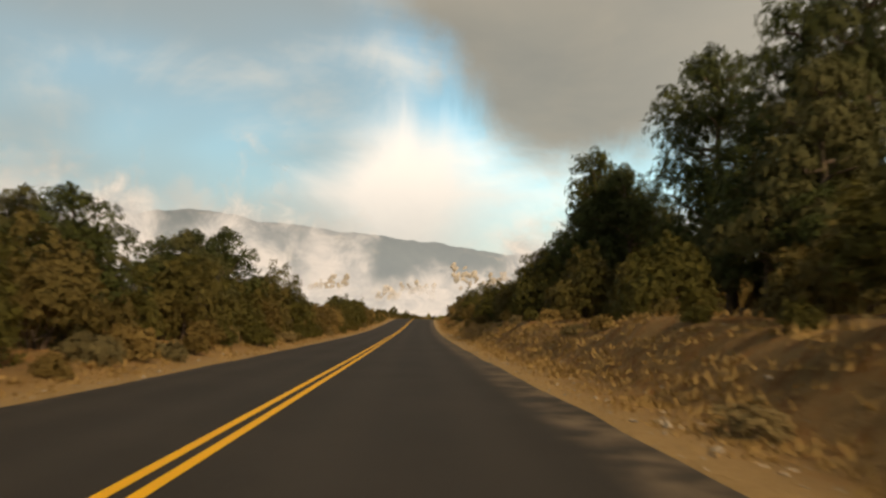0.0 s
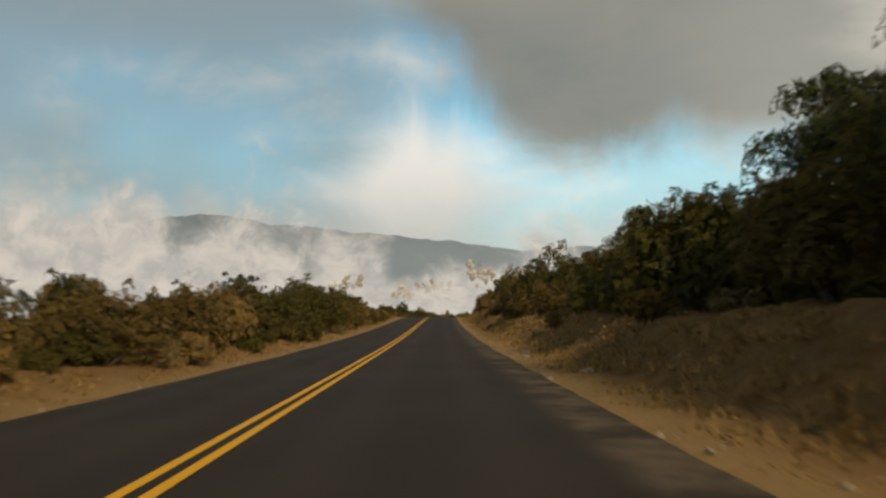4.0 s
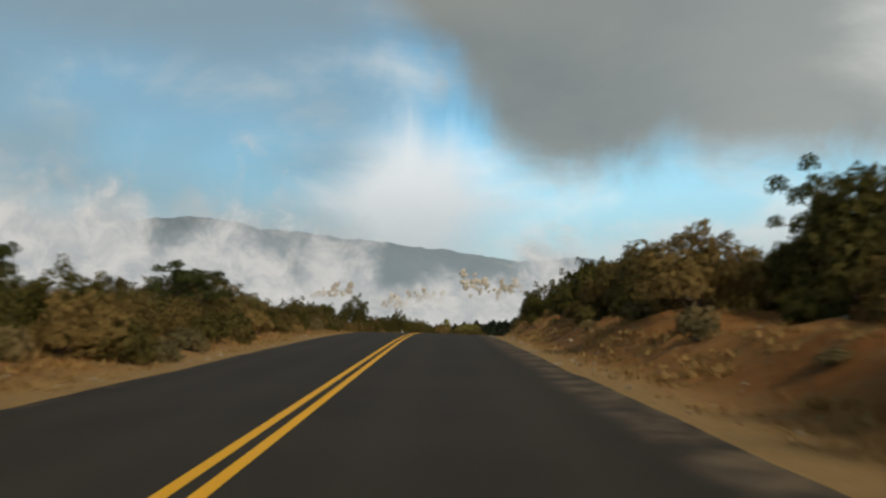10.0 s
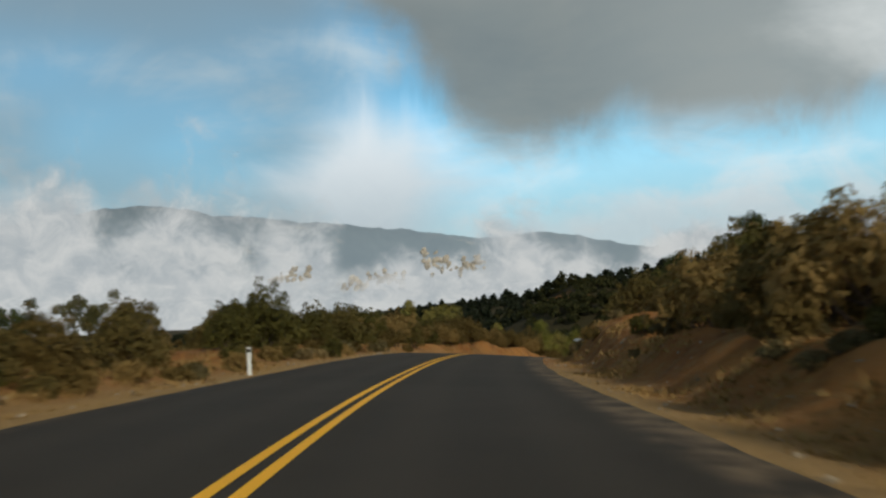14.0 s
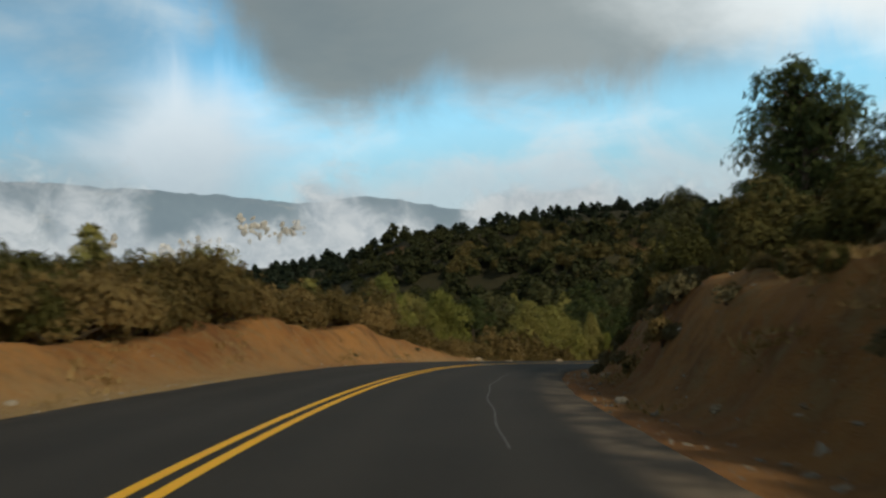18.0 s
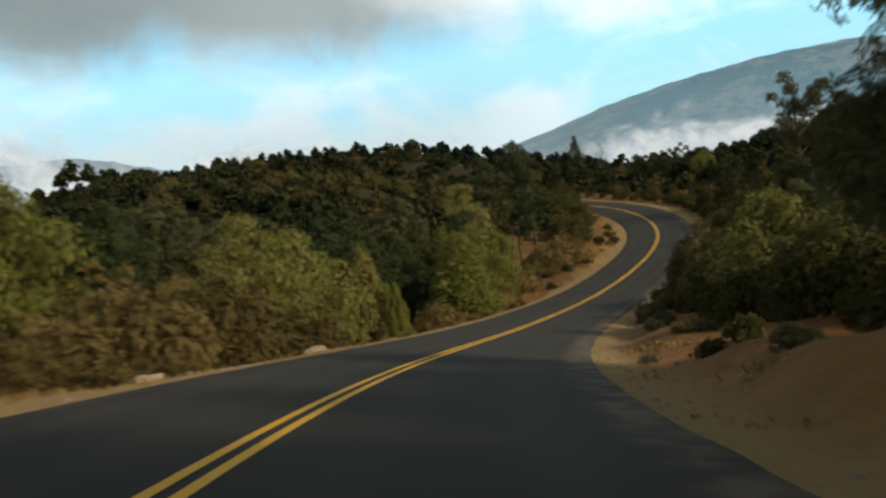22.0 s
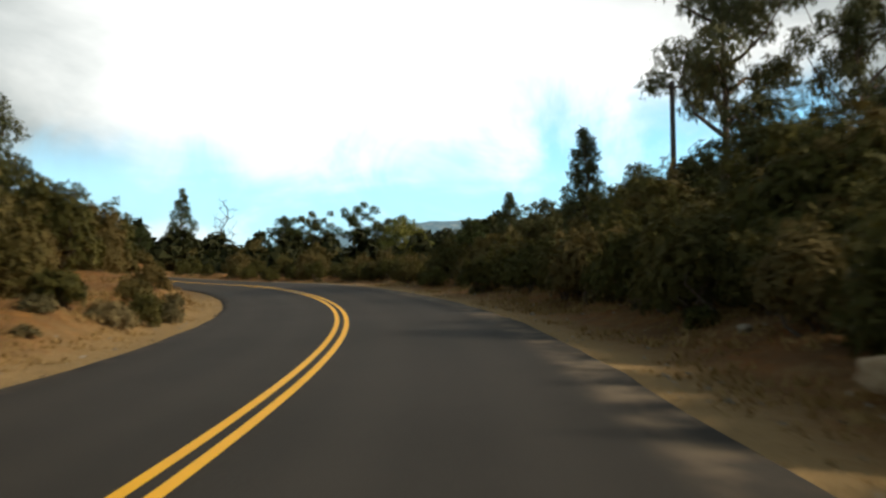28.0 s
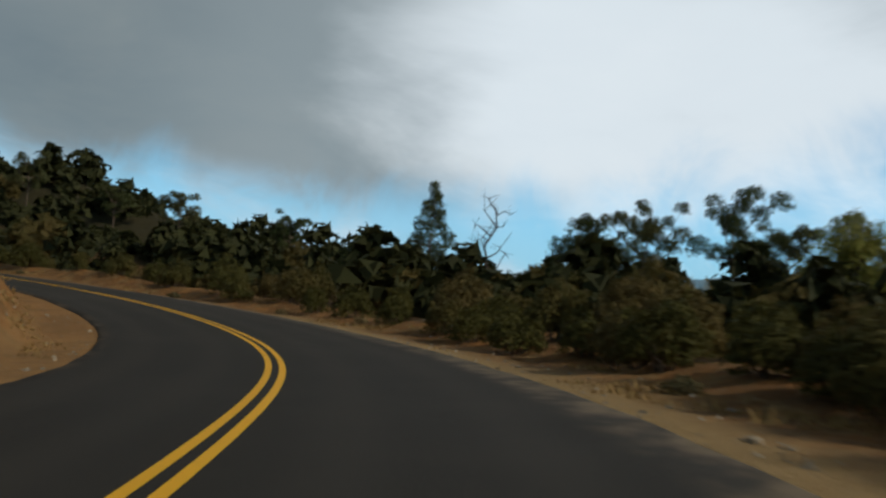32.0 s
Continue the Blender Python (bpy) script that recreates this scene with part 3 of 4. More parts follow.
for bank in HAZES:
    fog_bank("haze", *bank, GLOW_HAZE, "thin bluish haze before the far mountains")


def cliffs():
    """Sunlit granite crags on the range, in broken towers."""
    rock = mountain_material("sunlit_granite", (0.66, 0.56, 0.45), (0.30, 0.26, 0.21), 0.84)
    r = np.random.default_rng(3)
    for az, el, wide, n, tilt in ((2.3, 3.05, 1.7, 46, -0.25), (4.4, 2.75, 2.0, 40, 0.12), (-2.6, 2.0, 3.0, 60, 0.2), (-0.6, 2.2, 1.6, 34, -0.4), (-7.0, 2.5, 2.6, 40, 0.1)):
        bm = bmesh.new()
        for k in range(n):
            f = r.random() - 0.5
            a, e = radians(az + wide * f), radians(el + tilt * wide * f + 0.22 * r.normal() + 0.25 * math.sin(f * 17 + az))
            size = 3.0 + 6.5 * r.random() ** 2
            at = Vector((2835 * math.sin(a) + ORIGIN[0], 2835 * math.cos(a) + ORIGIN[1], 2835 * math.tan(e) + ORIGIN[2]))
            made = bmesh.ops.create_icosphere(bm, subdivisions=2, radius=1.0)["verts"]
            off = Vector(r.random(3) * 30)
            for v in made:
                q = v.co * (1 + 0.9 * noise.noise(v.co * 2.2 + off))
                v.co = at + Vector((q.x * size, q.y * size * 0.6, q.z * size * 1.1 + q.x * size * 0.3))
        tagged(new("granite_cliffs", mesh_of_bm("granite_cliffs", bm, rock)), "pale sunlit granite crags breaking out of the fog", "cliff", kind="structure")


cliffs()


# ---------------------------------------------------------------- plants
def rng_points(r, n):
    v = r.normal(size=(n, 3))
    return v / np.linalg.norm(v, axis=1, keepdims=True)


def leaf_faces(centres, normals, sizes, r, long=1.7):
    """Three-cornered leaves or sprays about the centres."""
    n = len(centres)
    a = np.cross(normals, r.normal(size=(n, 3)))
    a /= np.linalg.norm(a, axis=1, keepdims=True) + 1e-9
    b = np.cross(normals, a)
    a, b = a * (sizes * 0.5 * long)[:, None], b * (sizes * 0.5)[:, None]
    v = np.stack([centres - a, centres + a * 0.6 + b, centres + a * 0.5 - b], 1).reshape(-1, 3)
    return v, np.arange(3 * n).reshape(n, 3)


def crown_arrays(r, lobes, count, size, hollow=0.72, up=0.25):
    """Leaves over a set of ellipsoid lobes (x, y, z, rx, rz)."""
    lobes = np.asarray(lobes)
    area = lobes[:, 3] * lobes[:, 4]
    pick = r.choice(len(lobes), count, p=area / area.sum())
    d = rng_points(r, count)
    d[:, 2] = np.where(d[:, 2] < -0.55, -d[:, 2], d[:, 2])
    rad = hollow + (1.08 - hollow) * r.random(count) ** 0.6
    lb = lobes[pick]
    c = lb[:, :3] + d * rad[:, None] * np.stack([lb[:, 3], lb[:, 3], lb[:, 4]], -1)
    nrm = d + 0.42 * r.normal(size=(count, 3)) + np.array([0, 0, up])
    nrm /= np.linalg.norm(nrm, axis=1, keepdims=True)
    return leaf_faces(c, nrm, size * (0.9 + 1.0 * r.random(count)), r)


def tube(points, radii, sides=6):
    """A tapered limb through the points: vertices and faces."""
    pts = np.asarray(points, float)
    v = []
    for i, p in enumerate(pts):
        d = pts[min(i + 1, len(pts) - 1)] - pts[max(i - 1, 0)]
        d = d / (np.linalg.norm(d) + 1e-9)
        a = np.cross(d, (0.31, 0.9, 0.2))
        a /= np.linalg.norm(a) + 1e-9
        b = np.cross(d, a)
        for k in range(sides):
            w = 2 * math.pi * k / sides
            v.append(p + radii[i] * (math.cos(w) * a + math.sin(w) * b))
    f = [(i * sides + k, i * sides + (k + 1) % sides, (i + 1) * sides + (k + 1) % sides, (i + 1) * sides + k) for i in range(len(pts) - 1) for k in range(sides)]
    return np.array(v), f


def gather(pieces):
    """One mesh of limbs, each grown on to the first."""
    v, f, o = [], [], 0
    for pv, pf in pieces:
        v.append(pv)
        f += [tuple(int(q) + o for q in face) for face in pf]
        if o:
            f.append((o, o + 1, int(np.linalg.norm(pieces[0][0] - pv[0], axis=1).argmin())))
        o += len(pv)
    return np.concatenate(v), f


def bent(r, a, b, n=4, sway=0.12):
    a, b = np.asarray(a, float), np.asarray(b, float)
    L = np.linalg.norm(b - a)
    return [a + (b - a) * i / (n - 1) + (r.normal(size=3) * sway * L * (0 < i < n - 1)) for i in range(n)]


def shrub_shape(seed, width, height, leaves, size, lean=0.0):
    """Round many-stemmed scrub: lobes of a crown that comes down near the ground, and stems."""
    r = np.random.default_rng(seed)
    lobes = []
    for k in range(9):
        w = r.random() * 2 * math.pi
        q = math.sqrt(r.random()) * 0.33 * width
        top = height * (1.0 - 0.75 * (q / (0.5 * width)) ** 2) * (0.72 + 0.28 * r.random())
        rz = top * (0.30 + 0.12 * r.random())
        lobes.append((q * math.cos(w) + lean, q * math.sin(w), top - rz, width * (0.17 + 0.09 * r.random()), rz))
    for k in range(6):
        w = 2 * math.pi * (k + r.random()) / 6
        q = width * (0.30 + 0.08 * r.random())
        lobes.append((q * math.cos(w), q * math.sin(w), height * (0.18 + 0.14 * r.random()), width * 0.17, height * 0.24))
    for k in range(16):
        lb = lobes[r.integers(9)]
        w = r.random() * 2 * math.pi
        lobes.append((lb[0] + lb[3] * math.cos(w) * 0.6, lb[1] + lb[3] * math.sin(w) * 0.6, lb[2] + lb[4] * (0.85 + 0.35 * r.random()), width * 0.055, height * 0.09))
    crown = crown_arrays(r, lobes, leaves, size)
    stems = []
    for lb in lobes[:7]:
        stems.append(tube(bent(r, (0.12 * lb[0], 0.12 * lb[1], -0.25), (lb[0], lb[1], lb[2]), 4), (0.06, 0.045, 0.03, 0.012), 5))
    return crown, gather(stems)


def pine_shape(seed, height, width, leaves, size, bare=0.25, flat=False):
    """Pinyon-like tree: leaning trunk, tiers of limbs, each with a clump of needles."""
    r = np.random.default_rng(seed)
    trunk = bent(r, (0, 0, -0.3), (r.normal() * 0.05 * height, r.normal() * 0.05 * height, height * 0.93), 6, 0.025)
    pieces = [tube(trunk, [0.030 * height * (1 - 0.86 * i / 5) for i in range(6)], 7)]
    lobes = []
    n = 13 if flat else 22
    for k in range(n):
        f = bare + (0.97 - bare) * (k + r.random()) / n
        at = np.array([np.interp(f * 5, range(6), [p[j] for p in trunk]) for j in range(3)])
        w = k * 2.4 + r.random()
        shape = (1 - 0.75 * ((f - bare) / (1 - bare)) ** 1.6) if not flat else (0.45 + 0.75 * math.sin(math.pi * min(1, (f - bare) / (1 - bare) * 0.8 + 0.1)))
        L = 0.5 * width * shape * (0.65 + 0.5 * r.random())
        tip = at + np.array([math.cos(w) * L, math.sin(w) * L, L * (0.25 + 0.35 * r.random())])
        pieces.append(tube(bent(r, at, tip, 4, 0.08), [0.012 * height * (1 - 0.25 * i) * 0.8 for i in range(4)], 5))
        rad = width * (0.13 + 0.09 * r.random()) * (0.7 + 0.5 * shape)
        rad *= 0.72 if flat else 1.0
        lobes.append((*tip, rad, rad * (0.6 if flat else 0.72)))
        if L > (0.36 if flat else 0.28) * width:
            mid = at * 0.45 + tip * 0.55 + r.normal(size=3) * 0.1
            lobes.append((*mid, rad * 0.8, rad * 0.6))
    for k in range(2 if flat else 5):
        at = np.array([np.interp(((0.86 if flat else 0.72) + 0.07 * k) * 5, range(6), [p[j] for p in trunk]) for j in range(3)])
        lobes.append((*(at + r.normal(size=3) * 0.03 * width), width * (0.19 - 0.022 * k), width * 0.12))
    return crown_arrays(r, lobes, leaves, size, 0.35, 0.35), gather(pieces)


def conifer_shape(seed, height, width, leaves, size, n=44, ragged=0.4):
    """Pointed, full conifer: needles over a cone of drooping tiers."""
    r = np.random.default_rng(seed)
    pieces = [tube(bent(r, (0, 0, -0.3), (0, 0, height * 0.97), 5, 0.01), [0.022 * height * (1 - 0.9 * i / 4) for i in range(5)], 7)]
    lobes = []
    for k in range(n):
        f = 0.05 + 0.93 * (k + r.random()) / n
        w = k * 2.39996 + 0.5 * r.random()
        q = 0.5 * width * (1 - f) ** 0.8 * (0.92 - 0.5 * ragged + ragged * r.random())
        tip = np.array([math.cos(w) * q, math.sin(w) * q, f * height - 0.12 * q])
        pieces.append(tube([(0, 0, f * height), tip * 0.9 + np.array([0, 0, 0.02])], (0.03, 0.008), 4))
        rad = width * (0.085 + 0.075 * (1 - f))
        lobes.append((tip[0] * 0.8, tip[1] * 0.8, tip[2], rad, rad * 1.15))
    lobes.append((0, 0, height * 0.97, width * 0.035, height * 0.05))
    return crown_arrays(r, lobes, leaves, size, 0.3, 0.5), gather(pieces)


def dead_shape(seed, height):
    r = np.random.default_rng(seed)
    trunk = bent(r, (0, 0, -0.3), (0.08 * height, 0.03 * height, height), 6, 0.04)
    pieces = [tube(trunk, [0.025 * height * (1 - 0.85 * i / 5) for i in range(6)], 6)]
    for k in range(13):
        f = 0.35 + 0.6 * k / 12
        at = np.array([np.interp(f * 5, range(6), [p[j] for p in trunk]) for j in range(3)])
        w = k * 2.4 + r.random()
        L = height * (0.34 - 0.2 * f) * (0.7 + 0.6 * r.random())
        tip = at + np.array([math.cos(w) * L, math.sin(w) * L, L * (0.5 + 0.5 * r.random())])
        path = bent(r, at, tip, 4, 0.12)
        pieces.append(tube(path, [0.009 * height * (1 - 0.28 * i) for i in range(4)], 5))
        for q in range(2):
            t2 = path[2] + r.normal(size=3) * L * 0.3 + np.array([0, 0, L * 0.3])
            pieces.append(tube([path[2], t2], [0.004 * height, 0.0015 * height], 4))
    return gather(pieces)


def plant(name, shape, leaf_mat, label, category, group, wood=None, wood_name="trunk", crown_name="crown"):
    (cv, cf), (wv, wf) = shape
    root = tagged(new(name), label, category, group)
    part(wood_name, mesh_of(wood_name, wv, wf, wood or BARK, True), root)
    part(crown_name, mesh_of(crown_name, cv, cf, leaf_mat), root)
    root.location = (0, 0, -500)
    return root


def spot(s, u):
    x, y, _ = on_line(s, u)
    z = ground_z(x, y)[0][0] if abs(u) > REACH else on_line(s, u)[2] + verge(np.array([s]), np.array([u]))[0]
    return float(x), float(y), float(z)


def put(kind, r, s, u, size=1.0, sink=0.08, stretch=1.0):
    x, y, z = spot(s, u)
    m = Matrix.Translation((x, y, z - sink)) @ Matrix.Rotation(r.random() * 6.283, 4, "Z") @ Matrix.Rotation(r.normal() * 0.05, 4, "X")
    ob = copy_thing(kind, m)
    ob.scale = (size, size, size * stretch)
    return ob


# ---------------------------------------------------------------- kinds of plants, built once
SHRUBS = [
    plant("scrub_oak", shrub_shape(11, 3.4, 3.0, 2700, 0.14), OAK, "dense dark olive scrub oak beside the road", "shrub", "roadside scrub", wood_name="stem"),
    plant("scrub_oak", shrub_shape(12, 4.2, 3.4, 3200, 0.148), OAK, "broad dark green scrub oak with an uneven crown", "shrub", "roadside scrub", wood_name="stem"),
    plant("brown_shrub", shrub_shape(13, 3.2, 2.5, 2700, 0.118), BRUSH, "brown half-dry brush shrub with fine twigs", "shrub", "roadside scrub", wood_name="stem"),
    plant("brown_shrub", shrub_shape(14, 3.8, 2.2, 2700, 0.122), BRUSH, "low spreading brown brush beside the verge", "shrub", "roadside scrub", wood_name="stem"),
    plant("manzanita_shrub", shrub_shape(15, 2.8, 2.8, 2500, 0.13), OAK, "upright olive manzanita shrub with reddish stems", "shrub", "roadside scrub", wood_name="stem"),
]
SMALL = [
    plant("dry_bush", shrub_shape(16, 3.0, 2.2, 684, 0.27), BRUSH, "small rounded brown bush on the dry verge", "shrub", "small bushes on the verges", wood_name="stem"),
    plant("dry_bush", shrub_shape(17, 3.4, 2.0, 684, 0.28), SAGE, "small rounded grey-gold bush on the dry verge", "shrub", "small bushes on the verges", wood_name="stem"),
    plant("dry_bush", shrub_shape(18, 3.0, 2.4, 684, 0.27), OAK, "small olive bush at the foot of the scrub", "shrub", "small bushes on the verges", wood_name="stem"),
]
SAGES = [plant("sagebrush", shrub_shape(21, 1.1, 0.7, 540, 0.085), SAGE, "small pale grey-green sagebrush on the bare verge", "shrub", "sage on the verges", wood_name="stem"),
         plant("sagebrush", shrub_shape(22, 0.9, 0.5, 432, 0.08), SAGE, "low straw-grey sagebrush clump on ochre soil", "shrub", "sage on the verges", wood_name="stem")]
PINES = [
    plant("pinyon_pine", pine_shape(31, 6.5, 4.4, 4600, 0.165), PINE, "dark green pinyon pine with a broken crown", "tree", "pines above the road"),
    plant("pinyon_pine", pine_shape(32, 8.0, 5.0, 5400, 0.175, 0.2), PINE, "tall dark pinyon pine with clumped needles", "tree", "pines above the road"),
    plant("gnarled_pine", pine_shape(33, 6.0, 4.6, 4896, 0.13, 0.45, True), PINE, "gnarled open pine with bare lower limbs", "tree", "pines above the road"),
    plant("gnarled_pine", pine_shape(34, 7.0, 5.2, 6048, 0.13, 0.4, True), PINE, "open flat-topped pine silhouetted on the ridge", "tree", "pines above the road"),
]
YOUNG = [
    plant("young_conifer", conifer_shape(41, 4.8, 4.4, 9000, 0.115), BRIGHT, "full yellow-green young conifer below the road edge", "tree", "young conifers"),
    plant("young_conifer", conifer_shape(42, 5.8, 5.2, 11000, 0.115), BRIGHT, "broad sunlit yellow-green conifer beside the road", "tree", "young conifers"),
]
GREEN = [
    plant("green_pine", pine_shape(35, 5.6, 4.8, 9500, 0.12, 0.08), BRIGHT, "rounded yellow-green pine full to the ground", "tree", "young conifers"),
    plant("green_pine", pine_shape(36, 6.6, 5.4, 10500, 0.12, 0.08), BRIGHT, "tall rounded sunlit pine on the slope below the road", "tree", "young conifers"),
]
CONIFERS = [plant("dark_conifer", conifer_shape(43, 6.0, 3.6, 4000, 0.15, 34, 0.7), PINE, "pointed dark conifer standing above the scrub", "tree", "pointed conifers"),
            plant("dark_conifer", conifer_shape(44, 6.0, 4.9, 4600, 0.14, 24, 0.9), PINE, "ragged dark conifer with gaps between its tiers", "tree", "pointed conifers")]


def dead_tree():
    v, f = dead_shape(51, 5.5)
    root = tagged(new("dead_tree"), "bare dark dead tree with forked twigs", "tree")
    part("trunk", mesh_of("trunk", v, f, POLE_WOOD, True), root)
    root.location = (0, 0, -500)
    return root


DEAD = dead_tree()

# zones of planting: station from, to, nearest and farthest from the line, how many, kinds, sizes
KINDS = {"oak": SHRUBS[:2], "brown": SHRUBS[2:4], "mix": SHRUBS, "small": SMALL, "pine": PINES[:2], "gnarled": PINES[2:], "sage": SAGES, "manzanita": SHRUBS[4:]}
FRONT = [
    (-20, 62, -10.0, -6.8, 19, "oak", 0.95, 1.4), (-10, 60, -16, -11, 8, "pine", 0.6, 0.8), (48, 92, -9.8, -6.5, 18, "mix", 1.0, 1.15), (92, 152, -9.4, -6.2, 26, "mix", 0.9, 1.3), (152, 205, -9.2, -5.9, 26, "mix", 0.44, 0.7),
    (-15, 205, -6.4, -5.2, 70, "small", 0.28, 0.55), (205, 290, -9.6, -6.0, 36, "mix", 0.5, 0.8), (200, 268, -6.2, -5.0, 34, "small", 0.22, 0.42),
    (258, 316, -15.0, -9.0, 44, "mix", 0.7, 1.02), (286, 330, -12.0, -8.4, 16, "brown", 0.55, 0.85), (330, 398, -26, -17, 16, "pine", 0.7, 1.0), (374, 402, -10.8, -7.8, 13, "brown", 0.8, 1.25), (376, 402, -17, -11.5, 9, "pine", 0.7, 0.95),
    (316, 340, -9.0, -6.4, 10, "brown", 0.65, 0.95), (318, 396, -8.0, -5.8, 16, "small", 0.3, 0.55), (396, 418, -10, -7.8, 6, "brown", 0.9, 1.2), (414, 470, -13, -8.6, 16, "oak", 0.9, 1.2), (418, 452, -11.0, -8.2, 20, "mix", 0.5, 0.85), (412, 430, 8.8, 12, 9, "oak", 0.85, 1.1), (432, 448, 8.4, 14, 10, "oak", 0.32, 0.5), (416, 430, -6.4, -5.0, 6, "small", 0.2, 0.4), (366, 402, 5.5, 7.4, 34, "small", 0.2, 0.46), (366, 402, 5.2, 7.0, 26, "sage", 0.5, 1.0), (400, 466, -7.6, -5.8, 12, "small", 0.25, 0.45),
    (-20, 75, 9.6, 13, 18, "oak", 0.9, 1.3), (10, 75, 14.5, 22, 12, "pine", 0.7, 1.0), (75, 150, 8.8, 12, 32, "mix", 0.98, 1.32), (150, 245, 8.4, 12, 40, "mix", 0.8, 1.18), (80, 140, 11.5, 15, 11, "oak", 1.1, 1.45),
    (-15, 240, 6.9, 9.0, 58, "small", 0.22, 0.45), (240, 292, 9.0, 13, 22, "mix", 0.5, 0.8), (288, 316, 9.5, 14, 8, "mix", 0.45, 0.7), (292, 318, 8.0, 9.6, 10, "oak", 0.6, 0.9), (312, 338, 11, 15, 8, "oak", 0.5, 0.8), (338, 368, 9.0, 13, 16, "oak", 0.75, 1.1),
    (366, 428, 8.6, 12.5, 33, "oak", 0.75, 1.2), (248, 318, 5.6, 8.4, 44, "small", 0.12, 0.34), (250, 318, 8.8, 10.5, 22, "oak", 0.4, 0.7), (320, 446, 6.6, 8.6, 36, "small", 0.2, 0.42),
    (440, 556, 6.9, 8.6, 38, "oak", 0.38, 0.6), (446, 470, 9.0, 15, 10, "oak", 0.6, 0.85), (470, 556, 9.0, 15, 34, "oak", 0.4, 0.62), (470, 556, -13, -8.0, 16, "mix", 0.7, 1.1),
    (284, 318, 6.8, 8.8, 10, "small", 0.3, 0.5), (287, 318, 8.2, 10.0, 12, "oak", 0.45, 0.7), (126, 158, 9.8, 12.6, 9, "oak", 0.95, 1.2), (446, 466, -10.5, -8.8, 8, "brown", 0.7, 0.95), (286, 308, 5.4, 7.8, 26, "sage", 0.45, 0.85), (262, 286, 6.6, 9.0, 10, "sage", 0.5, 1.0), (266, 314, -9.4, -7.3, 34, "brown", 0.7, 1.1), (266, 300, -10.4, -8.4, 14, "manzanita", 0.8, 1.1), (396, 434, 6.5, 8.0, 22, "manzanita", 0.6, 0.95), (436, 470, 6.6, 8.2, 18, "manzanita", 0.4, 0.65),
]


def front_row():
    for i, (s0, s1, u0, u1, n, kind, lo, hi) in enumerate(FRONT):
        r = np.random.default_rng(700 + i)
        for k in range(n):
            s = s0 + (s1 - s0) * (k + 0.15 + 0.7 * r.random()) / n
            u = u0 + (u1 - u0) * r.random()
            put(KINDS[kind][r.integers(len(KINDS[kind]))], r, s, u, lo + (hi - lo) * r.random(), 0.08, 0.82 + 0.36 * r.random())


front_row()

# trees that stand out one by one: kind, x, y, height of the top
ALONG = [(PINES[0], -15.0, 161.0, 5.9), (PINES[0], -14.8, 156.6, 5.2), (PINES[1], 26.8, 288.7, 5.8), (PINES[3], 27.6, 276.2, 6.8), (PINES[0], -10.1, 50.6, 6.6), (PINES[0], -11.6, 43.7, 5.4), (PINES[0], 13.5, 60.6, 11.4), (PINES[0], 9.8, 66.1, 6.7), (PINES[0], 13.5, 54.3, 11.3), (GREEN[0], 55.0, 332.7, -4.0),
         (PINES[0], -11.8, 69.7, 4.6), (PINES[0], -10.8, 63.7, 3.8), (PINES[1], 40.7, 316.1, 0.8), (PINES[1], 38.4, 309.0, 1.8), (PINES[0], 37.6, 307.0, 2.6), (PINES[1], 36.4, 303.8, 4.0), (PINES[1], 34.1, 297.5, 6.6), (PINES[1], 33.0, 288.0, 8.8), (PINES[0], 38.8, 311.0, 1.9), (PINES[0], 36.4, 300.8, 5.2),
         (PINES[1], 16.8, 44.8, 13.7), (PINES[1], 17.3, 38.3, 13.7), (PINES[1], 18.1, 33.6, 13.6), (PINES[0], 17.3, 59.1, 8.6), (PINES[0], 14.0, 33.2, 7.3), (PINES[0], 14.0, 27.9, 5.6), (PINES[1], 14.6, 66.4, 11.0), (PINES[0], 14.0, 75.9, 8.6), (PINES[0], 13.8, 80.3, 9.4),
         (PINES[0], -12.2, 53.2, 6.8), (PINES[0], 16.5, 121.4, 9.9), (PINES[2], -22.6, 156.7, 7.5), (PINES[2], -12.1, 167.1, 4.4),
         (CONIFERS[0], 12.1, 209.3, 5.3), (PINES[2], -14.7, 303, 5.0), (PINES[2], -25.5, 286.4, 6.2), (PINES[3], -33.5, 265.6, 5.8), (PINES[2], -29.0, 279.8, 5.5), (GREEN[0], 26.3, 349.5, -1.0), (GREEN[1], 7.0, 327, 2.5),
         (PINES[3], 14.4, 176.0, 7.0)]
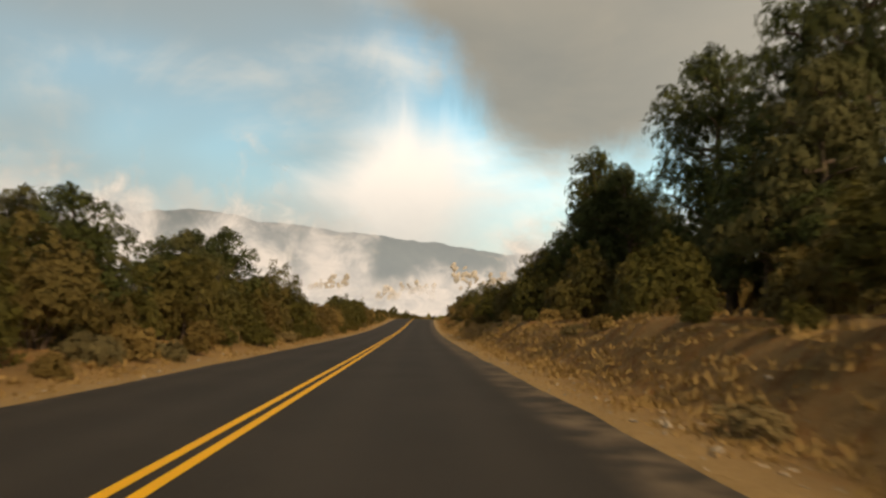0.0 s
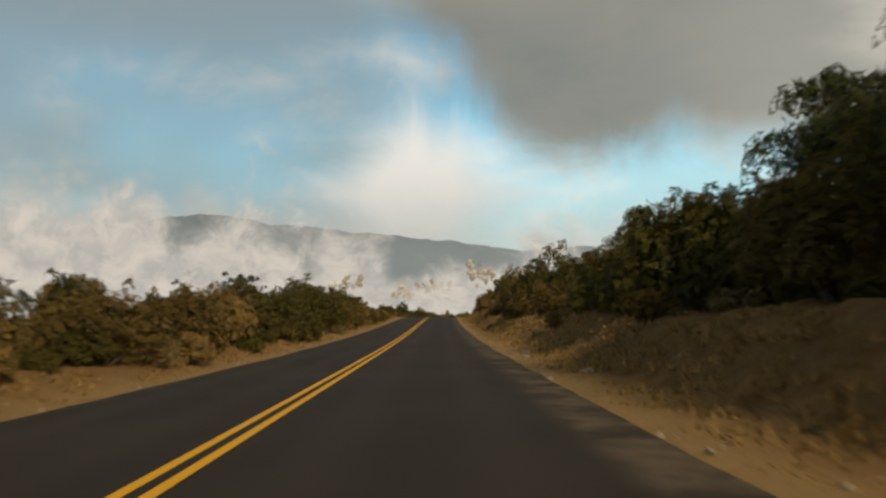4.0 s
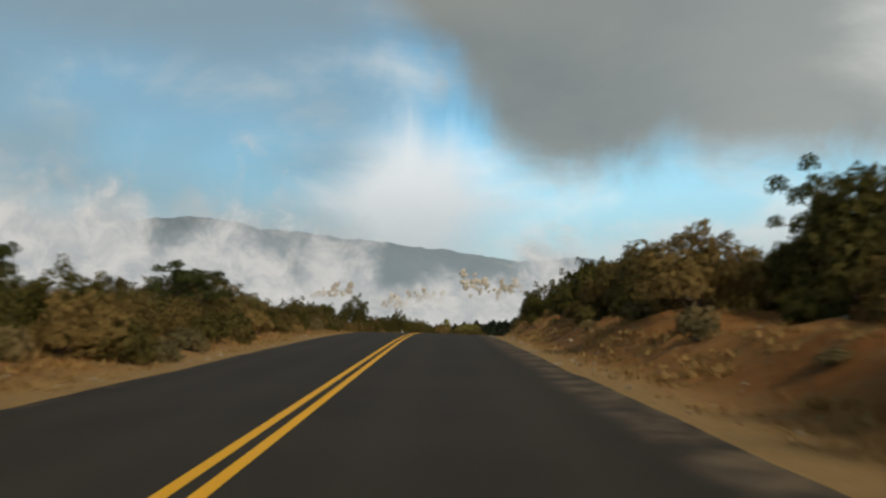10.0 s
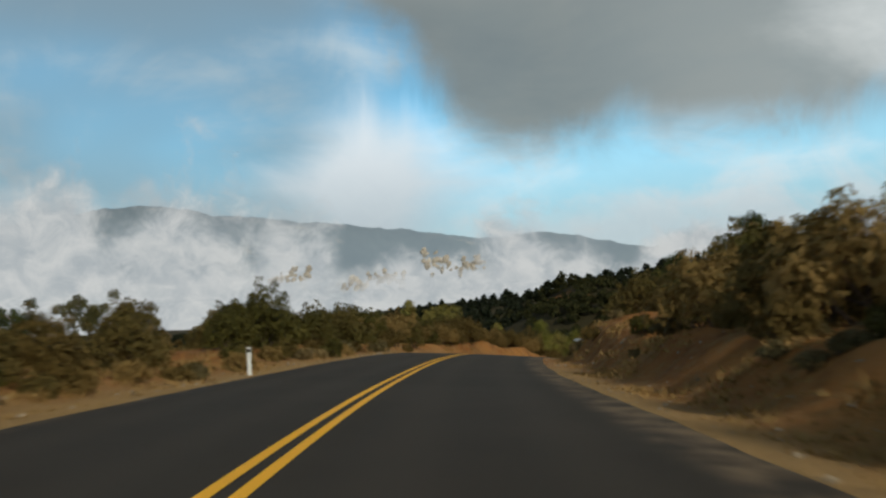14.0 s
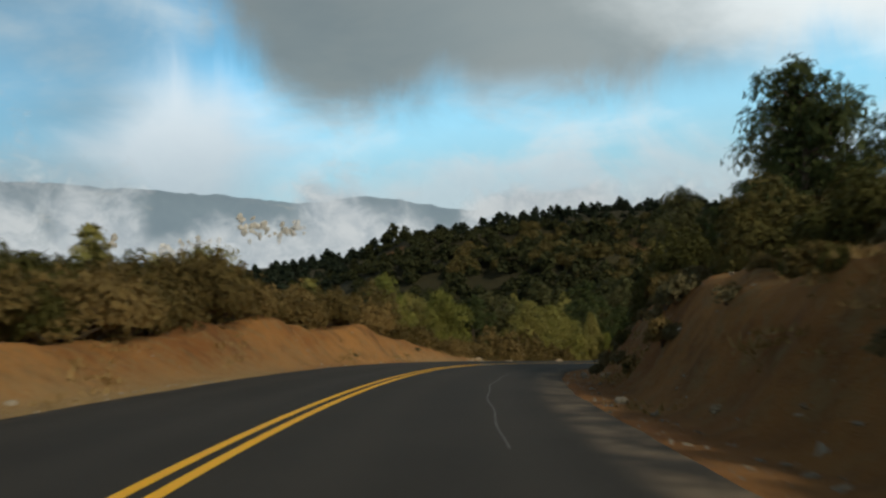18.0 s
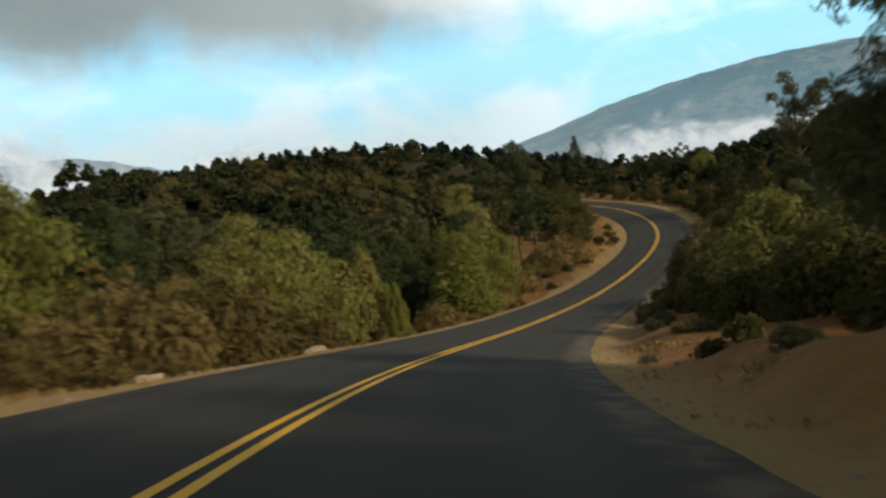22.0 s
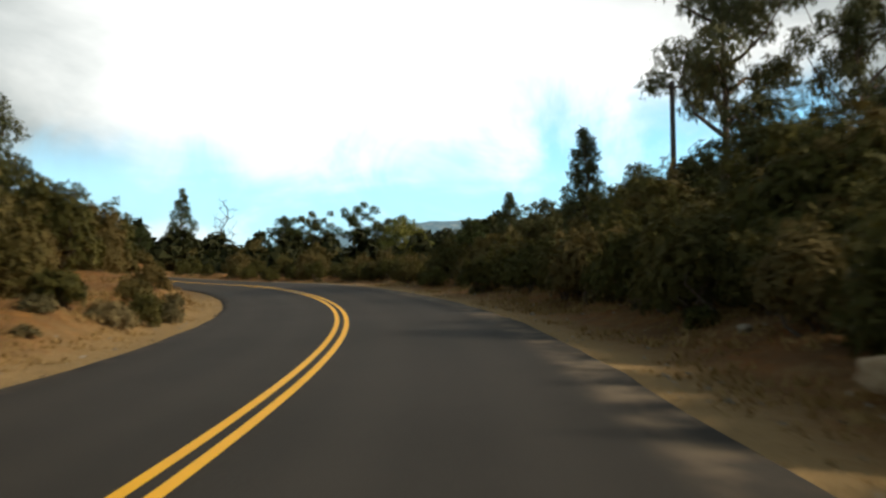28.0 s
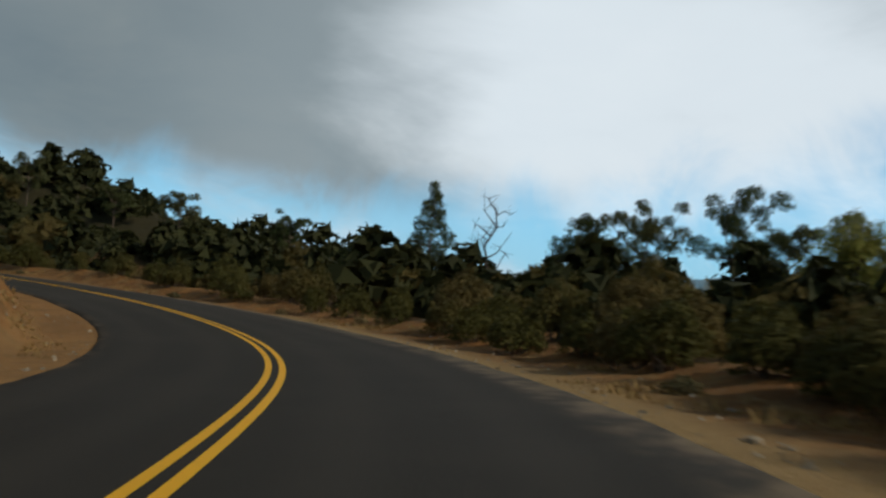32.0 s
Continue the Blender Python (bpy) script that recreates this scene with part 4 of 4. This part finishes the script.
BEND = [(CONIFERS[1], 155.9, 466.5, 8.5), (DEAD, 154.4, 456.7, 5.3), (PINES[0], 149.5, 440.1, 2.8), (PINES[2], 148.8, 435.2, 2.7), (PINES[3], 151.8, 431.9, 2.3),
        (PINES[2], 158.1, 433.5, 3.0), (GREEN[0], 153.3, 426.4, 2.2), (PINES[0], 148.6, 465.0, 3.2), (PINES[2], 145.7, 471.9, 5.1), (PINES[2], 138.8, 479.7, 6.7),
        (PINES[2], 134.8, 485.9, 7.4), (PINES[3], 128.6, 492.1, 8.8), (CONIFERS[0], 121.2, 388.9, -0.3), (CONIFERS[0], 132.1, 400.3, -1.1), (PINES[0], 136.4, 406.5, -1.5),
        (PINES[0], 126.3, 394.4, -2.3), (PINES[1], 115.1, 370.6, 1.7), (PINES[1], 113.5, 365.7, 0.7),
        (PINES[1], 117.8, 368.9, 0.2), (PINES[0], 116.0, 378.6, -0.5), (PINES[1], 108.8, 424.7, 4.0), (PINES[0], 102.6, 423.9, 2.5), (GREEN[1], 86.0, 405.5, -1.9),
        (YOUNG[1], 67.3, 379.7, -6.8), (YOUNG[1], 62.4, 371.0, -7.4), (YOUNG[0], 52.0, 362.1, -8.5)]
# trees and shrubs with a spread of their own: kind, x, y, height of the top, width
SHAPED = [(GREEN[1], 37.2, 346.7, -3.9, 4.6), (GREEN[0], 42.0, 353.2, -3.7, 6.8), (YOUNG[0], 48.5, 358.0, -5.3, 4.6), (YOUNG[0], 49.6, 356.2, -7.9, 2.4), (YOUNG[1], 60.6, 366.4, -6.7, 7.4),
          (PINES[0], 64.0, 382.3, -1.9, 6.5), (PINES[0], 57.0, 379.5, -2.0, 6.5), (SHRUBS[2], 38.1, 343.0, -7.5, 4.2), (SHRUBS[2], 28.9, 332.4, -4.6, 5.6), (SHRUBS[2], 32.4, 335.6, -5.4, 4.6), (SHRUBS[3], 81.5, 380.8, -7.9, 6.4), (SHRUBS[2], 85.0, 384.0, -7.6, 4.6),
          (GREEN[0], 27.2, 342.8, -0.8, 4.8), (GREEN[1], 21.5, 339.0, -0.4, 4.2), (PINES[0], 35.0, 351.7, -1.7, 6.0), (PINES[0], 31.1, 345.4, -1.8, 4.6), (PINES[1], 30.0, 301.2, 2.8, 4.2), (PINES[0], 31.2, 298.9, 3.3, 3.6), (PINES[0], 30.8, 306.8, 0.0, 2.9),
          (PINES[2], 88.2, 393.5, -2.3, 4.2), (PINES[3], 78.9, 383.4, -4.8, 3.4), (GREEN[0], 70.6, 375.2, -6.2, 4.6), (GREEN[1], 66.0, 371.0, -6.0, 4.6), (PINES[3], 122.3, 382.5, 6.2, 6.6), (PINES[2], 121.5, 376.1, 5.0, 4.4), (PINES[1], 11.7, 56.4, 10.6, 4.6), (PINES[0], 12.2, 213.3, 6.9, 3.6), (PINES[0], -9.9, 28.4, 5.6, 4.0), (PINES[0], -10.3, 43.9, 5.8, 4.0), (PINES[2], -10.3, 64.4, 3.5, 3.4), (PINES[2], -13.2, 189.3, 5.4, 2.8), (PINES[3], -13.1, 192.3, 4.8, 2.6)]
TALL = {"pinyon_pine": 7.2, "gnarled_pine": 6.7, "green_pine": 6.2, "young_conifer": 5.5, "dark_conifer": 6.2, "dead_tree": 5.4, "brown_shrub": 2.4}
SPREAD = {"pinyon_pine": 4.8, "gnarled_pine": 4.8, "green_pine": 5.2, "young_conifer": 4.7, "brown_shrub": 3.4}


def single_trees():
    r = np.random.default_rng(9)
    for kind, x, y, top in ALONG + BEND:
        z = float(ground_z([x], [y])[0][0])
        size = max(2.6, top - z) / TALL[kind.name.split(".")[0]]
        ob = copy_thing(kind, Matrix.Translation((x, y, z - 0.1)) @ Matrix.Rotation(r.random() * 6.28, 4, "Z"))
        wide = (size ** 0.6 if size > 1 else size) * (0.68 if "gnarled" in kind.name else 1.0)
        ob.scale = (wide, wide, size)
    for kind, x, y, top, width in SHAPED:
        z = float(ground_z([x], [y])[0][0])
        name = kind.name.split(".")[0]
        ob = copy_thing(kind, Matrix.Translation((x, y, z - 0.1)) @ Matrix.Rotation(r.random() * 6.28, 4, "Z"))
        ob.scale = (width / SPREAD[name], width / SPREAD[name], max(1.5, top - z) / TALL[name])


single_trees()


# ---------------------------------------------------------------- scrub behind the front row, joined
def copies(shapes, spots, name, mat, label):
    """Many plants joined into one mesh: spots are (x, y, z, size, turn)."""
    vs, fs, o = [], [], 0
    for i, (x, y, z, size, turn) in enumerate(spots):
        v, f = shapes[i % len(shapes)]
        c, s_ = math.cos(turn), math.sin(turn)
        p = np.stack([v[:, 0] * c - v[:, 1] * s_, v[:, 0] * s_ + v[:, 1] * c, v[:, 2]], -1) * size + np.array([x, y, z])
        vs.append(p)
        fs.append(f + o)
        o += len(v)
    me = mesh_of(name, np.concatenate(vs), np.concatenate(fs), mat)
    return tagged(new(name, me), label, "scrub", kind="stuff")


def back_scrub():
    r = np.random.default_rng(17)
    low = [shrub_shape(60 + k, 4.0, 3.0, 400, 0.45)[0] for k in range(4)]
    pines = [pine_shape(70 + k, 6.5, 4.4, 800, 0.42)[0] for k in range(3)]
    for name, shapes, mat, n, big, label in (("back_scrub", low, OAK, 620, 1.0, "dense olive scrub filling the ground behind the verge"),
                                             ("back_brush", low, BRUSH, 420, 0.8, "brown dry brush between the darker scrub"),
                                             ("back_conifers", [conifer_shape(90 + k, 5.0, 4.6, 650,0.4)[0] for k in range(3)], BRIGHT, 150, 1.0, "yellow-green young conifers crowding the slope below the road"),
                                             ("back_pines", pines, PINE, 300, 0.85, "pinyon pines scattered through the scrub")):
        s = r.uniform(-40, 590, n)
        u = np.where(r.random(n) < 0.5, -1, 1) * r.uniform(13.5, 46, n)
        if name == "back_conifers":
            s, u = r.uniform(296, 412, n), -r.uniform(17, 50, n)
        if name == "back_brush":
            s = r.uniform(-40, 330, n)
        x, y, _ = on_line(s, u)
        z, uu, _ = ground_z(x, y)
        ok = np.abs(uu) > 12.5
        if name == "back_pines":
            ok &= (uu > 0) & ((s < 110) | ((s > 300) & (s < 450))) | (s < 50) | ((uu < 0) & (s > 300) & (s < 412))
        spots = [(x[i], y[i], z[i] - 0.2, big * (0.7 + 0.6 * r.random()), r.random() * 6.28) for i in range(n) if ok[i]]
        copies(shapes, spots, name, mat, label)


def far_woods():
    r = np.random.default_rng(23)
    clump = [shrub_shape(80 + k, 6.0, 3.6, 80, 1.15)[0] for k in range(3)] + [pine_shape(84 + k, 7.0, 4.6, 90, 1.05)[0] for k in range(2)]
    x, y = r.uniform(-150, 420, 4600), r.uniform(330, 830, 4600)
    z, u, s = ground_z(x, y)
    near = (x > 40) & (x < 240) & (y > 400) & (y < 580)
    spots = [(x[i], y[i], z[i] - 0.3, 0.55 + 0.42 * r.random(), r.random() * 6.28) for i in np.nonzero((np.abs(u) > 42) & ~near)[0]]
    x, y = r.uniform(-160, 200, 1000), r.uniform(-30, 330, 1000)
    z, u, s = ground_z(x, y)
    spots += [(x[i], y[i], z[i] - 0.3, 0.6 + 0.5 * r.random(), r.random() * 6.28) for i in np.nonzero((np.abs(u) > 42))[0]]
    copies(clump, spots, "far_woods", SHADED_WOODS, "scrub woods covering the ridge and the valley, cloud shade in their dark colour")
    # the slope above the last bend is seen from nearer by
    fine = [shrub_shape(95 + k, 3.6, 2.4, 150, 0.6)[0] for k in range(3)] + [pine_shape(98, 4.5, 3.2, 200, 0.5)[0]]
    x, y = r.uniform(40, 240, 2800), r.uniform(400, 580, 2800)
    z, u, s = ground_z(x, y)
    ok = (np.abs(u) > 13) & ((np.abs(u) > 36) | (s > 462) | (u < 0)) & (s > 300)
    spots = [(x[i], y[i], z[i] - 0.2, 0.65 + 0.45 * r.random(), r.random() * 6.28) for i in np.nonzero(ok)[0]]
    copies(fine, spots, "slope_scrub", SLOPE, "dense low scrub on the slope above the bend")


back_scrub()
far_woods()


# ---------------------------------------------------------------- verges: grass, sage, stones
def dry_grass():
    r = np.random.default_rng(29)
    n = 27000
    s = r.uniform(-30, 520, n)
    side = np.where(r.random(n) < 0.45, -1, 1)
    u = np.where(side > 0, HALF_RIGHT, -HALF) + side * (0.35 + r.gamma(2.0, 1.35, n))
    bare = (s > 262) & (s < 322)
    ok = (np.abs(u) < 12) & (wave(s, u * 3, 2.2, 6.0) > np.where(bare, 0.45, -0.25) + 0.3 * (np.abs(u) > 7.2) + 0.7 * ((s > 318) & (s < 376) & (u > 0)) - 0.4 * ((s < 130) & (u > 0) & (u < 7.5)) + 0.25 * ((s > 130) & (s < 262) & (u > 6.0)) + 0.6 * (s > 438))
    s, u = s[ok], u[ok]
    x, y, z = on_line(s, u)
    z = z + verge(s, u)
    tall = r.uniform(0.4, 1.0, len(x)) * np.clip((np.abs(u) - 3.4) / 2.2, 0.35, 1.15)
    vs = []
    for j in range(15):
        w = r.random(len(x)) * 6.283
        L = r.uniform(0.08, 0.25, len(x)) * tall
        b = np.stack([x + r.normal(0, 0.19, len(x)), y + r.normal(0, 0.19, len(x)), z - 0.03], -1)
        a = np.stack([np.cos(w), np.sin(w), 0 * w], -1) * 0.028
        tip = b + np.stack([np.cos(w + 1.5) * L * 0.8, np.sin(w + 1.5) * L * 0.8, L * 0.85], -1)
        vs.append(np.stack([b - a, b + a, tip], 1).reshape(-1, 3))
    v = np.concatenate(vs)
    me = mesh_of("dry_grass", v, np.arange(len(v)).reshape(-1, 3), STRAW)
    tagged(new("dry_grass", me), "dry straw-coloured grass tufts along both verges", "grass", kind="stuff")


def stone_mesh(seed):
    bm = bmesh.new()
    bmesh.ops.create_icosphere(bm, subdivisions=2, radius=0.5)
    r = np.random.default_rng(seed)
    off = r.random(3) * 10
    for v in bm.verts:
        k = 1 + 0.45 * noise.noise(Vector(v.co * 1.8) + Vector(off))
        v.co = Vector((v.co.x * k * 1.2, v.co.y * k, v.co.z * k * 0.7))
    return mesh_of_bm("stone", bm, STONE)


def stones():
    r = np.random.default_rng(31)
    kinds = [stone_mesh(k) for k in range(4)]
    for k in range(110):
        s = r.uniform(0, 470)
        u = (-1 if r.random() < 0.4 else 1) * (HALF + 0.5 + r.gamma(1.6, 0.9))
        size = 0.07 + 0.25 * r.random() ** 3
        x, y, z = spot(s, u)
        ob = tagged(new("stone", kinds[k % 4]), "pale granite stone lying on the ochre verge", "stone", "stones on the verges")
        ob.matrix_world = Matrix.Translation((x, y, z + size * 0.08)) @ Matrix.Rotation(r.random() * 6.28, 4, "Z") @ Matrix.Scale(size, 4)


def sages():
    r = np.random.default_rng(37)
    for k in range(150):
        s = r.uniform(-10, 520)
        side = -1 if r.random() < 0.45 else 1
        u = side * (HALF + 2.0 + 3.6 * r.random())
        put(SAGES[k % 2], r, s, u, 0.35 + 0.55 * r.random(), 0.05, 0.8)


def gravel():
    """Grit and small stones spilled along the pavement edges."""
    r = np.random.default_rng(41)
    n = 9000
    s = r.uniform(-10, 480, n)
    side = np.where(r.random(n) < 0.45, -1, 1)
    u = np.where(side > 0, HALF_RIGHT, -HALF) + side * (0.05 + r.gamma(1.5, 0.9, n))
    x, y, z = on_line(s, u)
    c = np.stack([x, y, z + verge(s, u)], -1)
    size = 0.016 + 0.05 * r.random(n) ** 4
    ring = np.array([(1, 0, 0), (0, 1, 0), (-1, 0, 0), (0, -1, 0), (0, 0, 0.8), (0, 0, -0.5)])
    v = c[:, None] + (ring[None] + 0.35 * r.normal(size=(n, 6, 3))) * size[:, None, None]
    tri = np.array([(0, 1, 4), (1, 2, 4), (2, 3, 4), (3, 0, 4), (1, 0, 5), (2, 1, 5), (3, 2, 5), (0, 3, 5)])
    f = (tri[None] + 6 * np.arange(n)[:, None, None]).reshape(-1, 3)
    tagged(new("gravel", mesh_of("gravel", v.reshape(-1, 3), f, STONE)), "loose pale grit and pebbles along the pavement edges", "gravel", kind="stuff")


gravel()
dry_grass()
stones()
sages()


# ---------------------------------------------------------------- markers and pole
def marker_post(s, u, wide, tall, label, reflector):
    x, y, z = spot(s, u)
    root = tagged(new("marker_post"), label, "marker post", "road markers")
    root.matrix_world = Matrix.Translation((x, y, z)) @ Matrix.Rotation(float(np.interp(s, S, HEAD)), 4, "Z")
    bm = bmesh.new()
    bmesh.ops.create_cube(bm, size=1.0, matrix=Matrix.Translation((0, 0, tall / 2 - 0.1)) @ Matrix.Diagonal((wide, 0.018, tall + 0.2, 1)))
    bmesh.ops.bevel(bm, geom=[e for e in bm.edges if abs((e.verts[0].co - e.verts[1].co).z) > 0.5], offset=0.006, segments=1, affect="EDGES")
    part("blade", mesh_of_bm("blade", bm, WHITE), root)
    bm = bmesh.new()
    bmesh.ops.create_cube(bm, size=1.0, matrix=Matrix.Translation((0, -0.014, tall - 0.09)) @ Matrix.Diagonal((wide * 0.8, 0.008, 0.1, 1)))
    part("reflector", mesh_of_bm("reflector", bm, REFLECTOR if reflector else TAR), root)


marker_post(375.9, 5.1, 0.10, 1.15, "slim white flexible marker post at the road edge", True)
marker_post(232.4, -4.3, 0.115, 0.75, "white marker post with dark panel at the road edge", False)


def utility_pole():
    x, y = 119.9, 383.8
    z = float(ground_z([x], [y])[0][0])
    root = tagged(new("utility_pole"), "plain dark wooden pole rising from the scrub", "pole")
    root.location = (x, y, z - 0.3)
    top = 0.8 - z
    v, f = tube([(0, 0, 0), (0.02, 0, top * 0.5), (0.03, 0.01, top + 0.3)], (0.15, 0.13, 0.11), 10)
    part("shaft", mesh_of("shaft", v, f, POLE_WOOD, True), root)
    v, f = tube([(-0.35, 0, top), (0.3, 0, top)], (0.06, 0.06), 6)
    part("crossarm", mesh_of("crossarm", v, f, POLE_WOOD, True), root)


utility_pole()


def outcrop(s, u, wide, seed, label):
    bm = bmesh.new()
    off = Vector(np.random.default_rng(seed).random(3) * 20)
    bmesh.ops.create_icosphere(bm, subdivisions=4, radius=1.0)
    for v in bm.verts:
        q = v.co * (1 + 0.55 * noise.noise(v.co * 1.7 + off) + 0.22 * noise.noise(v.co * 4.5 + off) + 0.08 * noise.noise(v.co * 11 + off))
        v.co = Vector((q.x * wide * 0.5, q.y * wide * 0.30, q.z * wide * 0.15))
    ob = tagged(new("rock_outcrop", mesh_of_bm("rock_outcrop", bm, SANDY_ROCK, True)), label, "rock", "rocks by the road")
    x, y, z = spot(s, u)
    ob.matrix_world = Matrix.Translation((x, y, z)) @ Matrix.Rotation(float(np.interp(s, S, HEAD)) + 1.4, 4, "Z")


outcrop(405, 6.8, 3.6, 1, "pale sandy rock outcrop on the sunlit verge")
outcrop(399, 6.4, 1.3, 2, "low weathered rock half buried in the verge")
outcrop(324, -5.2, 1.0, 3, "pale broken rock at the pavement edge")
outcrop(342, -4.9, 1.2, 4, "pale broken rock at the pavement edge")
outcrop(289.5, 5.4, 0.55, 5, "small granite boulder fallen from the cut bank")
outcrop(294, 7.0, 0.45, 6, "small granite boulder lodged in the cut bank")


def litter():
    r = np.random.default_rng(5)
    bm = bmesh.new()
    bmesh.ops.create_grid(bm, x_segments=9, y_segments=5, size=0.5)
    for v in bm.verts:
        v.co = Vector((v.co.x * 1.1, v.co.y * 0.4, 0.10 + 0.16 * noise.noise(v.co * 4.0) + 0.05 * math.sin(v.co.x * 17)))
    bmesh.ops.solidify(bm, geom=bm.faces[:], thickness=0.008)
    ob = tagged(new("crumpled_sheet", mesh_of_bm("crumpled_sheet", bm, LITTER, True)), "crumpled white plastic sheet lying on the verge", "litter")
    x, y, z = spot(256, 6.3)
    ob.matrix_world = Matrix.Translation((x, y, z + 0.02)) @ Matrix.Rotation(0.5, 4, "Z")


litter()


def bare_branch(s, u, seed):
    r = np.random.default_rng(seed)
    path = bent(r, (0, 0, 0), (-1.7, 0.4, 0.75), 5, 0.07)
    v, f = gather([tube(path, (0.034, 0.028, 0.023, 0.017, 0.008), 7), tube(bent(r, path[2], (-1.5, 0.9, 0.2), 4, 0.08), (0.02, 0.016, 0.012, 0.005), 6), tube([path[3], (-1.35, 0.2, 1.15)], (0.018, 0.006), 5)])
    ob = tagged(new("bare_branch", mesh_of("bare_branch", v, f, GREY_WOOD, True)), "bleached dead branch sticking out of the scrub", "branch", "dead branches")
    x, y, z = spot(s, u)
    ob.matrix_world = Matrix.Translation((x, y, z + 0.7)) @ Matrix.Rotation(float(np.interp(s, S, HEAD)), 4, "Z")


bare_branch(382.4, 7.8, 1)
bare_branch(383.2, 8.0, 2)
for k, (s, u, size) in enumerate(((393, 5.4, 1.0), (390, 6.2, 0.9), (385, 6.4, 0.8), (380, 5.9, 0.7), (395, -5.2, 0.8), (391, -5.6, 0.7), (375, -5.0, 0.8), (362, -4.9, 0.9), (352, -4.8, 0.7), (330, -4.9, 0.8), (322, -5.0, 0.7), (283, 5.3, 0.4), (276, 5.6, 0.35))):
    outcrop(s, u, size, 20 + k, "low pale clod of rock and dirt on the verge")
for kind in SHRUBS + SMALL + SAGES + PINES + GREEN + YOUNG + CONIFERS + [DEAD]:
    for o in (*kind.children_recursive, kind):
        bpy.data.objects.remove(o)
